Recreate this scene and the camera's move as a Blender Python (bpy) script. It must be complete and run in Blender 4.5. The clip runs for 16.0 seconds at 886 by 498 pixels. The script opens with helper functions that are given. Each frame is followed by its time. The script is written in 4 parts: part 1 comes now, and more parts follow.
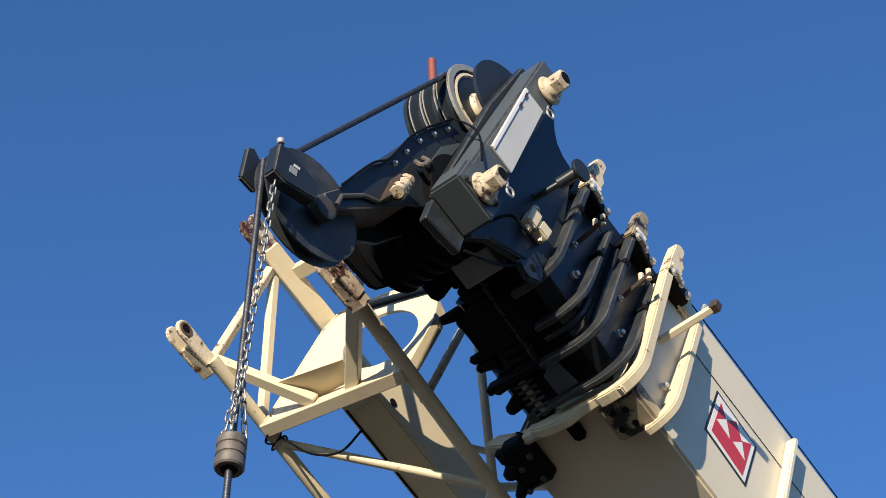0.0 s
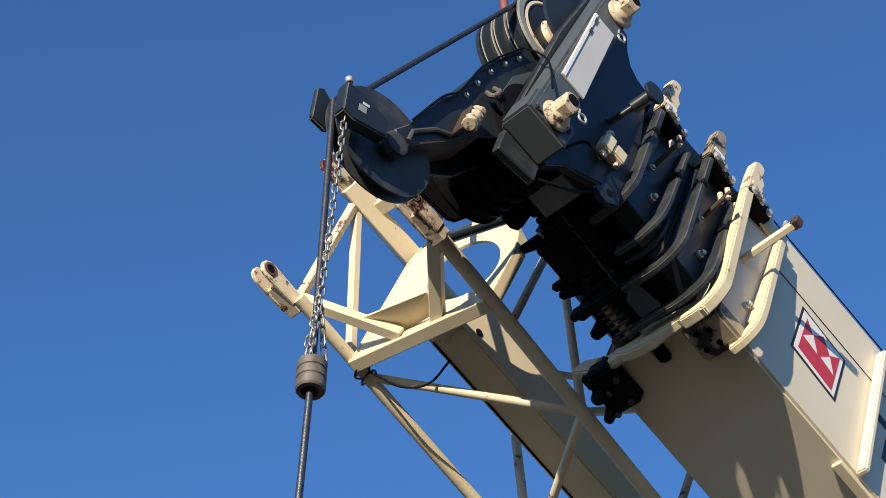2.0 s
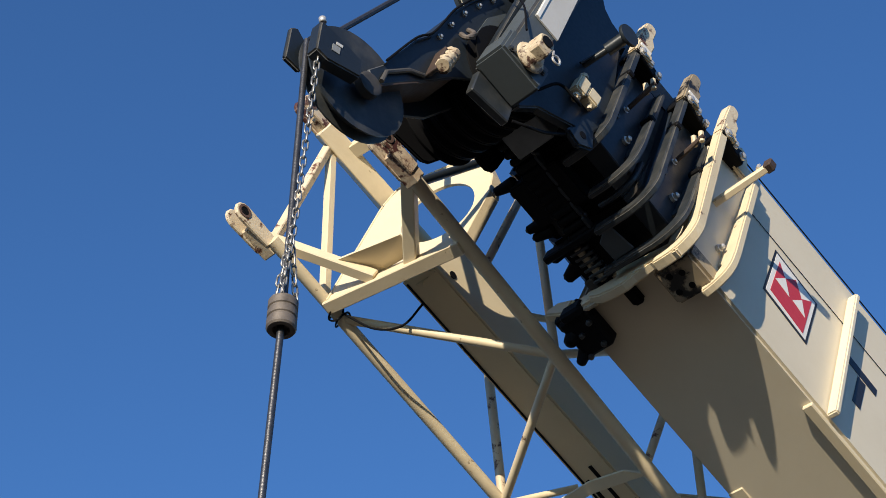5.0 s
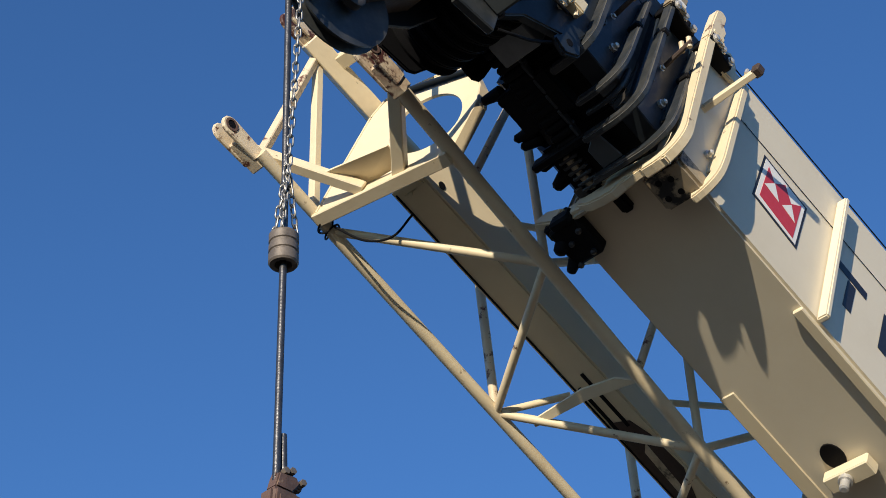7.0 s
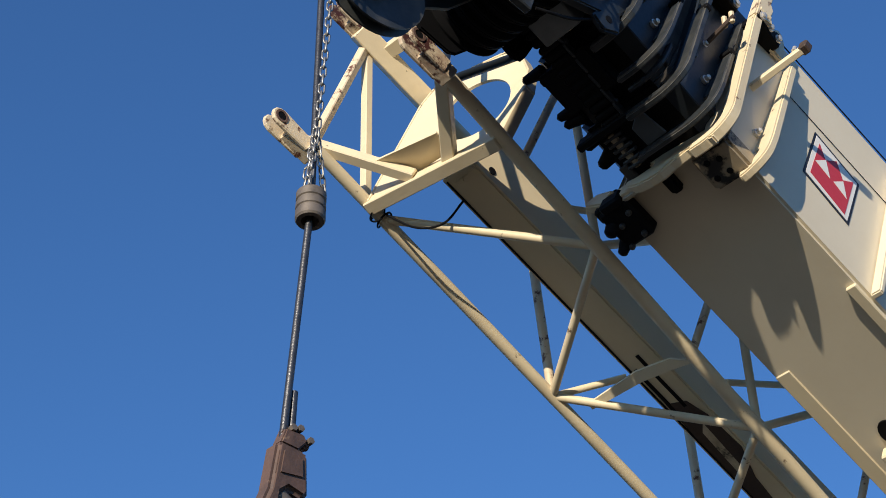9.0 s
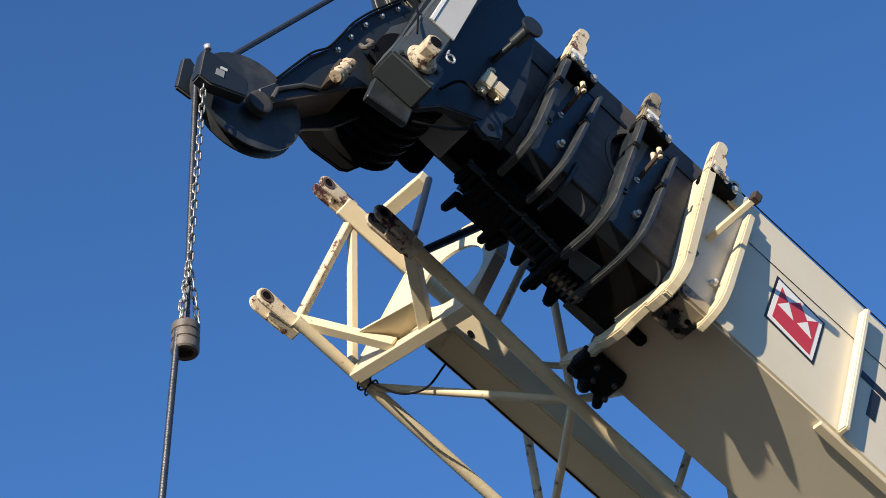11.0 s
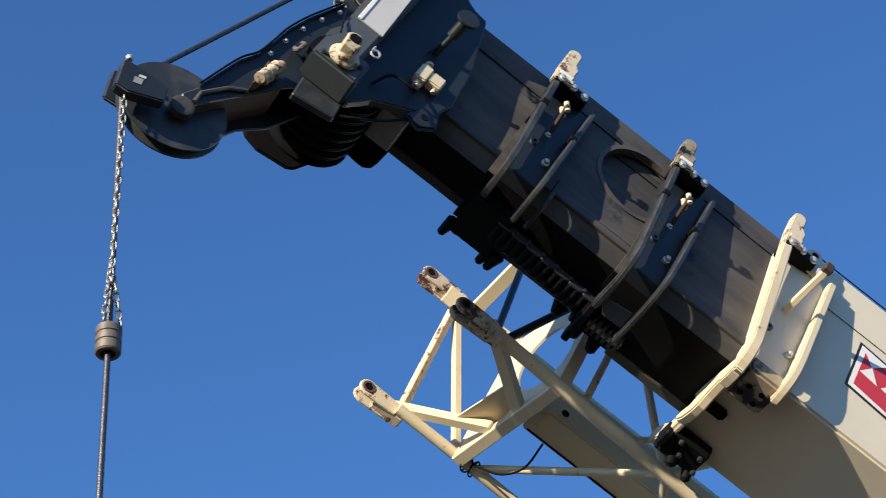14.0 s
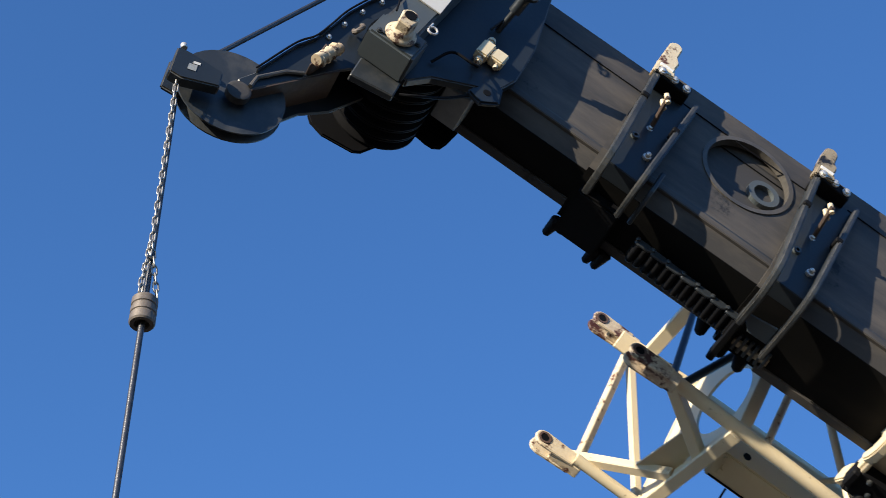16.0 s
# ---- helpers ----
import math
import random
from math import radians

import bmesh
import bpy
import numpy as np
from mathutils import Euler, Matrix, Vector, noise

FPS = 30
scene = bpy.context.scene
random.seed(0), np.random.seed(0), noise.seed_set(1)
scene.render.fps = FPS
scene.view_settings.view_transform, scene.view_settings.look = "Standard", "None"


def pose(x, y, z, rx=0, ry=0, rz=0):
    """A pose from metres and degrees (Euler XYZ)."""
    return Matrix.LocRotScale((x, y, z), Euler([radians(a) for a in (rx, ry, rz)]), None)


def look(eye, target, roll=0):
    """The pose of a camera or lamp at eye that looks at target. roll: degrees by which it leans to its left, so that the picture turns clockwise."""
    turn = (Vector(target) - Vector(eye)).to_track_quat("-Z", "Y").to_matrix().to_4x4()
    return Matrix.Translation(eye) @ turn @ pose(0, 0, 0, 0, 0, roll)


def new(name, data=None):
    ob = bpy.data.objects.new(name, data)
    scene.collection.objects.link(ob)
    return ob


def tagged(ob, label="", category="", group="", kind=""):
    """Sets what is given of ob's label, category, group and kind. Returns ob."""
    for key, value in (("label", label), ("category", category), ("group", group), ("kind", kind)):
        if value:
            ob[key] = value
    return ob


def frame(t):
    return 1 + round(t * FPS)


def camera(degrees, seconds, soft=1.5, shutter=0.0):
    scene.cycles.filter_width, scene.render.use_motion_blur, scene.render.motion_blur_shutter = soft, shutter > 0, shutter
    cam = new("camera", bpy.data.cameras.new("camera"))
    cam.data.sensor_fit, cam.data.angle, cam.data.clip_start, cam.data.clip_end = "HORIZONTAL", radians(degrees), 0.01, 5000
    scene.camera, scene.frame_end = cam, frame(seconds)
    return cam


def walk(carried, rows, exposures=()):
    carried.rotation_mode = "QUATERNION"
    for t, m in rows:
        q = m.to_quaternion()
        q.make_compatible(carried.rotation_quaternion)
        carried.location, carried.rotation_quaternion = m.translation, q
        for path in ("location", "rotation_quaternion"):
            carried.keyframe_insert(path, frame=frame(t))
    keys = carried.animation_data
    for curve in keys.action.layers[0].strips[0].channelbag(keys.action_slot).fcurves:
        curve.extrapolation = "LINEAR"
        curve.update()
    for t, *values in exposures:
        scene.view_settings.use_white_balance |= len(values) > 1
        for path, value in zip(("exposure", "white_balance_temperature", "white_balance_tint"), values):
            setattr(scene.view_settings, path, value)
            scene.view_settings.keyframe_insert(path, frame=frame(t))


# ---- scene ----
cam = camera(25.965, 16.0, soft=0.35, shutter=0.3)

# seconds, place and turn of the handheld camera, which stands on the ground
EYE = [
    (0, 0.0428, -0.0988, 1.6125, 134.239, 0.156, 131.865),
    (0.5, 0.0045, -0.0109, 1.5901, 134.189, 0.273, 132.392),
    (1, -0.0095, 0.0034, 1.5804, 133.559, 0.141, 133.918),
    (1.5, -0.0057, 0.0015, 1.5894, 132.717, -0.221, 135.501),
    (2, 0, 0, 1.6, 132.046, -0.041, 136.025),
    (2.5, 0.0016, -0.003, 1.5972, 131.658, 0.119, 136.004),
    (3, -0.0052, -0.0042, 1.5922, 131.118, 0.108, 135.992),
    (3.5, -0.0068, -0.0099, 1.5923, 130.968, 0.005, 135.742),
    (3.7, -0.0031, -0.0061, 1.5968, 130.907, -0.035, 135.595),
    (5.8, -0.0283, 0.0021, 1.5578, 129.908, 1.231, 135.098),
    (6, -0.0223, 0.0007, 1.5671, 129.47, 1.523, 135.259),
    (6.5, -0.0345, 0.002, 1.5799, 128.411, 1.28, 135.737),
    (7, -0.0422, 0.0054, 1.5733, 127.949, 1.097, 135.868),
    (7.5, -0.0405, 0.0014, 1.5673, 127.503, 1.088, 136.267),
    (8, -0.0473, 0.0102, 1.5824, 127.165, 1.001, 136.97),
    (8.5, -0.0673, 0.0238, 1.5789, 127.346, 0.878, 137.672),
    (9, -0.0881, 0.0802, 1.5479, 127.604, 0.865, 138.477),
    (9.5, -0.1675, 0.195, 1.5136, 129.159, 0.382, 138.407),
    (10, -0.1921, 0.3432, 1.4909, 130.817, 0.736, 138.586),
    (10.2, -0.1784, 0.3922, 1.4823, 131.201, 1.169, 139.275),
    (12.3, -0.3816, 1.1243, 1.3872, 131.809, 1.014, 147.259),
    (12.5, -0.3778, 1.1501, 1.3814, 131.959, 0.763, 147.276),
    (13, -0.462, 1.2442, 1.3609, 132.523, -1.666, 149.237),
    (13.5, -0.5744, 1.2981, 1.3674, 132.718, -2.265, 151.522),
    (14, -0.5994, 1.3685, 1.3684, 132.657, -0.659, 151.228),
    (14.5, -0.6098, 1.3538, 1.379, 133.647, 0.457, 151.216),
    (15, -0.6068, 1.3669, 1.38, 134.398, 0.8, 152.304),
    (15.5, -0.6026, 1.3925, 1.3265, 133.825, -0.887, 154.606),
    (16, -0.5974, 1.3377, 1.4637, 133.64, -1.987, 156.717),
]
walk(cam, [(t, pose(*p)) for t, *p in EYE],
     exposures=[(0, 0.58), (3.5, 0.48), (7, 0.32), (9, 0.32), (10.2, 0.47), (12.5, 0.66), (13.5, 0.68), (15, 0.86), (16, 0.9)])

# ---- sky and sun ----
SUN_EL, SUN_AZ = 16.2, 22.6
world = bpy.data.worlds.new("sky")
scene.world = world
world.use_nodes = True
wn = world.node_tree
sky = wn.nodes.new("ShaderNodeTexSky")
sky.sky_type = "NISHITA"
sky.sun_disc = False
sky.dust_density, sky.ozone_density, sky.air_density = 0.0, 7.8, 1.0
sky.sun_elevation, sky.sun_rotation = radians(SUN_EL), radians(90 - SUN_AZ)
wn.nodes["Background"].inputs["Strength"].default_value = 0.139
wn.links.new(sky.outputs[0], wn.nodes["Background"].inputs["Color"])
sun = new("sun", bpy.data.lights.new("sun", "SUN"))
sun.data.energy, sun.data.angle, sun.data.color = 5.2, radians(0.53), (1.0, 0.885, 0.70)
towards = Vector((math.cos(radians(SUN_EL)) * math.cos(radians(SUN_AZ)), math.cos(radians(SUN_EL)) * math.sin(radians(SUN_AZ)), math.sin(radians(SUN_EL))))
sun.matrix_world = look(towards * 50, (0, 0, 0))

# ---- materials ----
def node_mat(name, base, rough=0.5, metal=0.0, second=None, patch=3.0, amount=0.35, bump=0.15, grain=60.0,
             rust=None, rust_level=0.0, rust_scale=7.0, coat=0.0, streak=(1, 1, 1), spec=0.5):
    m = bpy.data.materials.new(name)
    m.use_nodes = True
    nt = m.node_tree
    nd, ln = nt.nodes, nt.links
    b = nd["Principled BSDF"]
    b.inputs["Metallic"].default_value = metal
    b.inputs["Specular IOR Level"].default_value = spec
    b.inputs["Coat Weight"].default_value = coat
    tc = nd.new("ShaderNodeTexCoord")
    mp = nd.new("ShaderNodeMapping")
    mp.inputs["Scale"].default_value = streak
    ln.new(tc.outputs["Object"], mp.inputs["Vector"])
    big = nd.new("ShaderNodeTexNoise")
    big.inputs["Scale"].default_value = patch
    big.inputs["Detail"].default_value = 6
    big.inputs["Roughness"].default_value = 0.65
    fine = nd.new("ShaderNodeTexNoise")
    fine.inputs["Scale"].default_value = grain
    fine.inputs["Detail"].default_value = 4
    ln.new(mp.outputs[0], big.inputs["Vector"])
    ln.new(tc.outputs["Object"], fine.inputs["Vector"])
    mix = nd.new("ShaderNodeMix")
    mix.data_type = "RGBA"
    mix.inputs[6].default_value = (*base, 1)
    s = second or [c * 0.7 for c in base]
    mix.inputs[7].default_value = (*s, 1)
    ramp = nd.new("ShaderNodeMapRange")
    ramp.inputs[1].default_value, ramp.inputs[2].default_value = 0.45, 0.75
    ramp.inputs[4].default_value = amount
    ln.new(big.outputs["Fac"], ramp.inputs[0])
    ln.new(ramp.outputs[0], mix.inputs[0])
    colour = mix.outputs[2]
    if rust:
        rn = nd.new("ShaderNodeTexNoise")
        rn.inputs["Scale"].default_value = rust_scale
        rn.inputs["Detail"].default_value = 9
        rn.inputs["Roughness"].default_value = 0.72
        ln.new(tc.outputs["Object"], rn.inputs["Vector"])
        rr = nd.new("ShaderNodeMapRange")
        rr.inputs[1].default_value, rr.inputs[2].default_value = 0.68 - rust_level, 0.74 - rust_level
        ln.new(rn.outputs["Fac"], rr.inputs[0])
        m2 = nd.new("ShaderNodeMix")
        m2.data_type = "RGBA"
        m2.inputs[7].default_value = (*rust, 1)
        ln.new(rr.outputs[0], m2.inputs[0])
        ln.new(colour, m2.inputs[6])
        colour = m2.outputs[2]
    ln.new(colour, b.inputs["Base Color"])
    rg = nd.new("ShaderNodeMapRange")
    rg.inputs[3].default_value, rg.inputs[4].default_value = max(rough - 0.1, 0.05), min(rough + 0.15, 1)
    ln.new(fine.outputs["Fac"], rg.inputs[0])
    ln.new(rg.outputs[0], b.inputs["Roughness"])
    bp = nd.new("ShaderNodeBump")
    bp.inputs["Strength"].default_value = bump
    bp.inputs["Distance"].default_value = 0.004
    ln.new(fine.outputs["Fac"], bp.inputs["Height"])
    ln.new(bp.outputs[0], b.inputs["Normal"])
    return m


CREAM = node_mat("cream_paint", (0.67, 0.572, 0.395), 0.42, second=(0.55, 0.445, 0.28), amount=0.4, bump=0.06,
                 rust=(0.09, 0.04, 0.02), rust_level=-0.05, rust_scale=9)
OFF_WHITE = node_mat("off_white_boom_paint", (0.645, 0.575, 0.44), 0.42, second=(0.54, 0.46, 0.325), amount=0.45, patch=1.6, bump=0.06,
                     rust=(0.10, 0.06, 0.035), rust_level=-0.06, rust_scale=9)
CREAM_WORN = node_mat("chipped_cream_paint", (0.64, 0.54, 0.37), 0.5, second=(0.45, 0.35, 0.22), amount=0.6, bump=0.15,
                      rust=(0.08, 0.035, 0.018), rust_level=0.055, rust_scale=14)
CREAM_RUST = node_mat("rust_chipped_cream_paint", (0.62, 0.52, 0.37), 0.55, second=(0.4, 0.28, 0.17), amount=0.7, bump=0.2,
                      rust=(0.10, 0.035, 0.02), rust_level=0.13, rust_scale=16)
CREAM_GREASE = node_mat("grease_stained_cream_paint", (0.52, 0.44, 0.31), 0.45, second=(0.06, 0.05, 0.04), amount=0.9, patch=7,
                        rust=(0.012, 0.011, 0.010), rust_level=0.14, rust_scale=6)
PAD = node_mat("greasy_tan_block", (0.30, 0.24, 0.16), 0.5, second=(0.03, 0.025, 0.02), amount=1.0, patch=9, bump=0.2,
               rust=(0.012, 0.011, 0.010), rust_level=0.17, rust_scale=9)
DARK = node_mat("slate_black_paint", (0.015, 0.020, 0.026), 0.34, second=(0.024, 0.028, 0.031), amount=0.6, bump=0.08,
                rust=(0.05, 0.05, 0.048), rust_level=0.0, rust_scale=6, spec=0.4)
DARK_DUSTY = node_mat("scuffed_dark_steel", (0.050, 0.048, 0.048), 0.38, second=(0.148, 0.127, 0.103), amount=0.9, patch=2.5, bump=0.1,
                      rust=(0.022, 0.023, 0.025), rust_level=0.07, rust_scale=3.5, streak=(0.35, 1, 1.6), spec=0.16)
FLANGE = node_mat("edge_worn_black_paint", (0.022, 0.026, 0.03), 0.4, second=(0.075, 0.072, 0.066), amount=0.8, patch=9, bump=0.1,
                  rust=(0.11, 0.10, 0.085), rust_level=0.02, rust_scale=11)
EDGE = node_mat("rubbed_steel_edge", (0.095, 0.093, 0.088), 0.42, second=(0.03, 0.032, 0.035), amount=1.0, patch=14, bump=0.1,
                rust=(0.03, 0.033, 0.037), rust_level=0.05, rust_scale=12)
GREY = node_mat("grey_primer_paint", (0.068, 0.08, 0.087), 0.42, second=(0.045, 0.052, 0.056), amount=0.6, bump=0.08)
WHITE = node_mat("weathered_white_panel", (0.50, 0.49, 0.47), 0.5, second=(0.38, 0.36, 0.33), amount=0.5,
                 rust=(0.12, 0.09, 0.06), rust_level=-0.04, rust_scale=12)
RUST = node_mat("brown_rusty_steel", (0.10, 0.058, 0.045), 0.65, second=(0.045, 0.03, 0.026), amount=0.8, patch=14, bump=0.4,
                rust=(0.20, 0.13, 0.09), rust_level=0.08, rust_scale=20)
# grease under the sections, made blacker to hold their underside shade
GREASE_SHADE = node_mat("black_grease_and_shade", (0.008, 0.008, 0.008), 0.4, second=(0.02, 0.017, 0.015), amount=0.7, patch=4, bump=0.1, spec=0.05, streak=(0.3, 1, 1))
DARK_RUST = node_mat("dark_brown_rust", (0.05, 0.03, 0.022), 0.65, second=(0.025, 0.018, 0.015), amount=0.8, patch=8, bump=0.3)
BRIGHT_WEAR = node_mat("bright_worn_steel", (0.42, 0.38, 0.31), 0.45, metal=0.3, second=(0.16, 0.13, 0.10), amount=0.9, patch=12, bump=0.2)
RIM = node_mat("rubbed_steel_rim", (0.075, 0.068, 0.06), 0.4, second=(0.03, 0.03, 0.03), amount=0.8, patch=8, bump=0.15)
RED = node_mat("faded_red_paint", (0.20, 0.05, 0.035), 0.6, second=(0.22, 0.06, 0.04), amount=0.6, patch=10)
STEEL = node_mat("greasy_wire_steel", (0.10, 0.10, 0.105), 0.38, metal=0.8, second=(0.045, 0.042, 0.04), amount=0.7, patch=30, bump=0.3, grain=150)
CHAIN = node_mat("galvanised_chain_steel", (0.36, 0.345, 0.32), 0.4, metal=0.8, second=(0.14, 0.13, 0.115), amount=0.6, patch=40)
BOLT = node_mat("zinc_bolt_steel", (0.62, 0.60, 0.57), 0.4, metal=0.6, second=(0.4, 0.37, 0.33), amount=0.5, patch=40)
# black rubber; on the far cheek and drag chain its black stands for shade
RUBBER_AND_SHADE = node_mat("black_rubber_and_shade", (0.006, 0.006, 0.007), 0.55, second=(0.01, 0.01, 0.01), amount=0.5, bump=0.1, spec=0.08)
IRON = node_mat("weathered_cast_iron", (0.15, 0.125, 0.105), 0.55, metal=0.3, second=(0.055, 0.046, 0.04), amount=0.8, patch=18, bump=0.3,
                rust=(0.22, 0.19, 0.16), rust_level=0.05, rust_scale=25)
LUG = node_mat("rusted_pale_casting", (0.50, 0.41, 0.28), 0.6, second=(0.28, 0.17, 0.10), amount=0.9, patch=16, bump=0.35,
               rust=(0.07, 0.03, 0.018), rust_level=0.145, rust_scale=22)
FORK = node_mat("red_rusted_fork", (0.52, 0.43, 0.31), 0.6, second=(0.20, 0.07, 0.045), amount=0.9, patch=12, bump=0.3,
                rust=(0.06, 0.018, 0.014), rust_level=0.18, rust_scale=10)
PALE = node_mat("pale_galvanised_plate", (0.24, 0.25, 0.25), 0.45, second=(0.14, 0.14, 0.135), amount=0.7, patch=9, bump=0.1,
                rust=(0.05, 0.045, 0.04), rust_level=0.02, rust_scale=12)
LOGO_RED = node_mat("red_decal", (0.48, 0.035, 0.045), 0.4, second=(0.42, 0.035, 0.045), amount=0.4, bump=0.02)
LOGO_WHITE = node_mat("white_decal", (0.74, 0.72, 0.68), 0.4, second=(0.68, 0.66, 0.62), amount=0.4, bump=0.02)
LOGO_BLACK = node_mat("black_decal", (0.012, 0.012, 0.016), 0.4, second=(0.02, 0.02, 0.024), amount=0.4, bump=0.02)
GROUND = node_mat("dark_gravel", (0.040, 0.034, 0.027), 0.9, second=(0.03, 0.026, 0.021), amount=0.7, patch=0.4, bump=0.5, grain=25)


# ---- mesh helpers (x along the boom to its tip, y to its left, z up from its axis) ----
def box(bm, x0, x1, y0, y1, z0, z1, lean=0.0, zref=0.0):
    c = [Vector((x, y, z)) for x in (x0, x1) for y in (y0, y1) for z in (z0, z1)]
    for p in c:
        p.x += lean * (p.z - zref)
    v = [bm.verts.new(p) for p in c]
    for f in ((0, 1, 3, 2), (4, 6, 7, 5), (0, 4, 5, 1), (2, 3, 7, 6), (0, 2, 6, 4), (1, 5, 7, 3)):
        bm.faces.new([v[i] for i in f])
    return bm


def prism(bm, pts, a, b, axis="y"):
    """A polygon drawn in the two other axes, between a and b on the axis."""
    def at(p, s):
        return {"y": (p[0], s, p[1]), "x": (s, p[0], p[1]), "z": (p[0], p[1], s)}[axis]
    lo = [bm.verts.new(at(p, a)) for p in pts]
    hi = [bm.verts.new(at(p, b)) for p in pts]
    n = len(pts)
    bm.faces.new(lo)
    bm.faces.new(hi[::-1])
    for i in range(n):
        bm.faces.new((lo[i], hi[i], hi[(i + 1) % n], lo[(i + 1) % n]))
    return bm


def tube(bm, a, b, r, n=12, r2=None):
    a, b = Vector(a), Vector(b)
    q = (b - a).to_track_quat("Z", "Y").to_matrix()
    rings = []
    for p, rad in ((a, r), (b, r if r2 is None else r2)):
        rings.append([bm.verts.new(p + q @ Vector((rad * math.cos(2 * math.pi * i / n), rad * math.sin(2 * math.pi * i / n), 0))) for i in range(n)])
    for i in range(n):
        j = (i + 1) % n
        f = bm.faces.new((rings[0][i], rings[0][j], rings[1][j], rings[1][i]))
        f.smooth = n > 8
    bm.faces.new(rings[0][::-1])
    bm.faces.new(rings[1])
    return bm


def sweep(bm, pts, r, n=8):
    """A round bar through the points."""
    pts = [Vector(p) for p in pts]
    rings = []
    for i, p in enumerate(pts):
        d = (pts[min(i + 1, len(pts) - 1)] - pts[max(i - 1, 0)]).normalized()
        side = d.cross(Vector((0.3, 0.5, 0.81))).normalized()
        up = d.cross(side)
        rings.append([bm.verts.new(p + (side * math.cos(2 * math.pi * k / n) + up * math.sin(2 * math.pi * k / n)) * r) for k in range(n)])
    for a, b in zip(rings, rings[1:]):
        for k in range(n):
            f = bm.faces.new((a[k], a[(k + 1) % n], b[(k + 1) % n], b[k]))
            f.smooth = True
    bm.faces.new(rings[0][::-1])
    bm.faces.new(rings[-1])
    return bm


def flow(points, steps=6):
    """A smooth line through the points."""
    p = [Vector(q) for q in points]
    p = [p[0] * 2 - p[1]] + p + [p[-1] * 2 - p[-2]]
    out = []
    for a, b, c, d in zip(p, p[1:], p[2:], p[3:]):
        for k in range(steps):
            t = k / steps
            out.append(0.5 * (2 * b + (c - a) * t + (2 * a - 5 * b + 4 * c - d) * t * t + (3 * b - a - 3 * c + d) * t ** 3))
    return out + [p[-2]]


def lathe(bm, profile, centre, axis="y", n=32):
    """A turned body: profile rows are (radius, place along the axis)."""
    c = Vector(centre)
    rings = []
    for r, s in profile:
        ring = []
        for i in range(n):
            u, w = r * math.cos(2 * math.pi * i / n), r * math.sin(2 * math.pi * i / n)
            ring.append(bm.verts.new(c + Vector({"y": (u, s, w), "x": (s, u, w), "z": (u, w, s)}[axis])))
        rings.append(ring)
    for a, b in zip(rings, rings[1:]):
        for i in range(n):
            f = bm.faces.new((a[i], a[(i + 1) % n], b[(i + 1) % n], b[i]))
            f.smooth = True
    bm.faces.new(rings[0][::-1])
    bm.faces.new(rings[-1])
    return bm


def ring(bm, centre, r_in, r_out, a, b, axis="y", n=32):
    c = Vector(centre)
    def p(r, s, i):
        u, w = r * math.cos(2 * math.pi * i / n), r * math.sin(2 * math.pi * i / n)
        return bm.verts.new(c + Vector({"y": (u, s, w), "x": (s, u, w), "z": (u, w, s)}[axis]))
    rows = [[p(r, s, i) for i in range(n)] for r, s in ((r_in, a), (r_out, a), (r_out, b), (r_in, b))]
    for k in range(4):
        for i in range(n):
            j = (i + 1) % n
            bm.faces.new((rows[k][i], rows[k][j], rows[(k + 1) % 4][j], rows[(k + 1) % 4][i]))
    return bm


def rect_tube(bm, x0, x1, y0, y1, z0, z1, t):
    """A hollow box section along x."""
    rows = []
    for x in (x0, x1):
        for d in (0, t):
            rows.append([bm.verts.new((x, y, z)) for y, z in ((y0 + d, z0 + d), (y1 - d, z0 + d), (y1 - d, z1 - d), (y0 + d, z1 - d))])
    a, ai, b, bi = rows
    for i in range(4):
        j = (i + 1) % 4
        for q in ((a[i], a[j], b[j], b[i]), (ai[j], ai[i], bi[i], bi[j]), (a[j], a[i], ai[i], ai[j]), (b[i], b[j], bi[j], bi[i])):
            bm.faces.new(q)
    return bm


def holed_plate(bm, x0, x1, z0, z1, cx, cz, r, y0, y1, n=48):
    """A plate in the x-z plane with a round hole through it."""
    loops = []
    for y in (y0, y1):
        inner, outer = [], []
        corners = [math.atan2(z - cz, x - cx) % (2 * math.pi) for x in (x0, x1) for z in (z0, z1)]
        angles = sorted([2 * math.pi * (i + 0.5) / n for i in range(n)] + corners)
        for a in angles:
            u, w = math.cos(a), math.sin(a)
            inner.append(bm.verts.new((cx + r * u, y, cz + r * w)))
            k = min(((x1 - cx) if u > 0 else (cx - x0)) / max(abs(u), 1e-6), ((z1 - cz) if w > 0 else (cz - z0)) / max(abs(w), 1e-6))
            outer.append(bm.verts.new((cx + k * u, y, cz + k * w)))
        loops.append((inner, outer))
    (ia, oa), (ib, ob) = loops
    for i in range(n + 4):
        j = (i + 1) % (n + 4)
        for q in ((ia[i], ia[j], oa[j], oa[i]), (ib[j], ib[i], ob[i], ob[j]), (ia[j], ia[i], ib[i], ib[j]), (oa[i], oa[j], ob[j], ob[i])):
            bm.faces.new(q)
    return bm


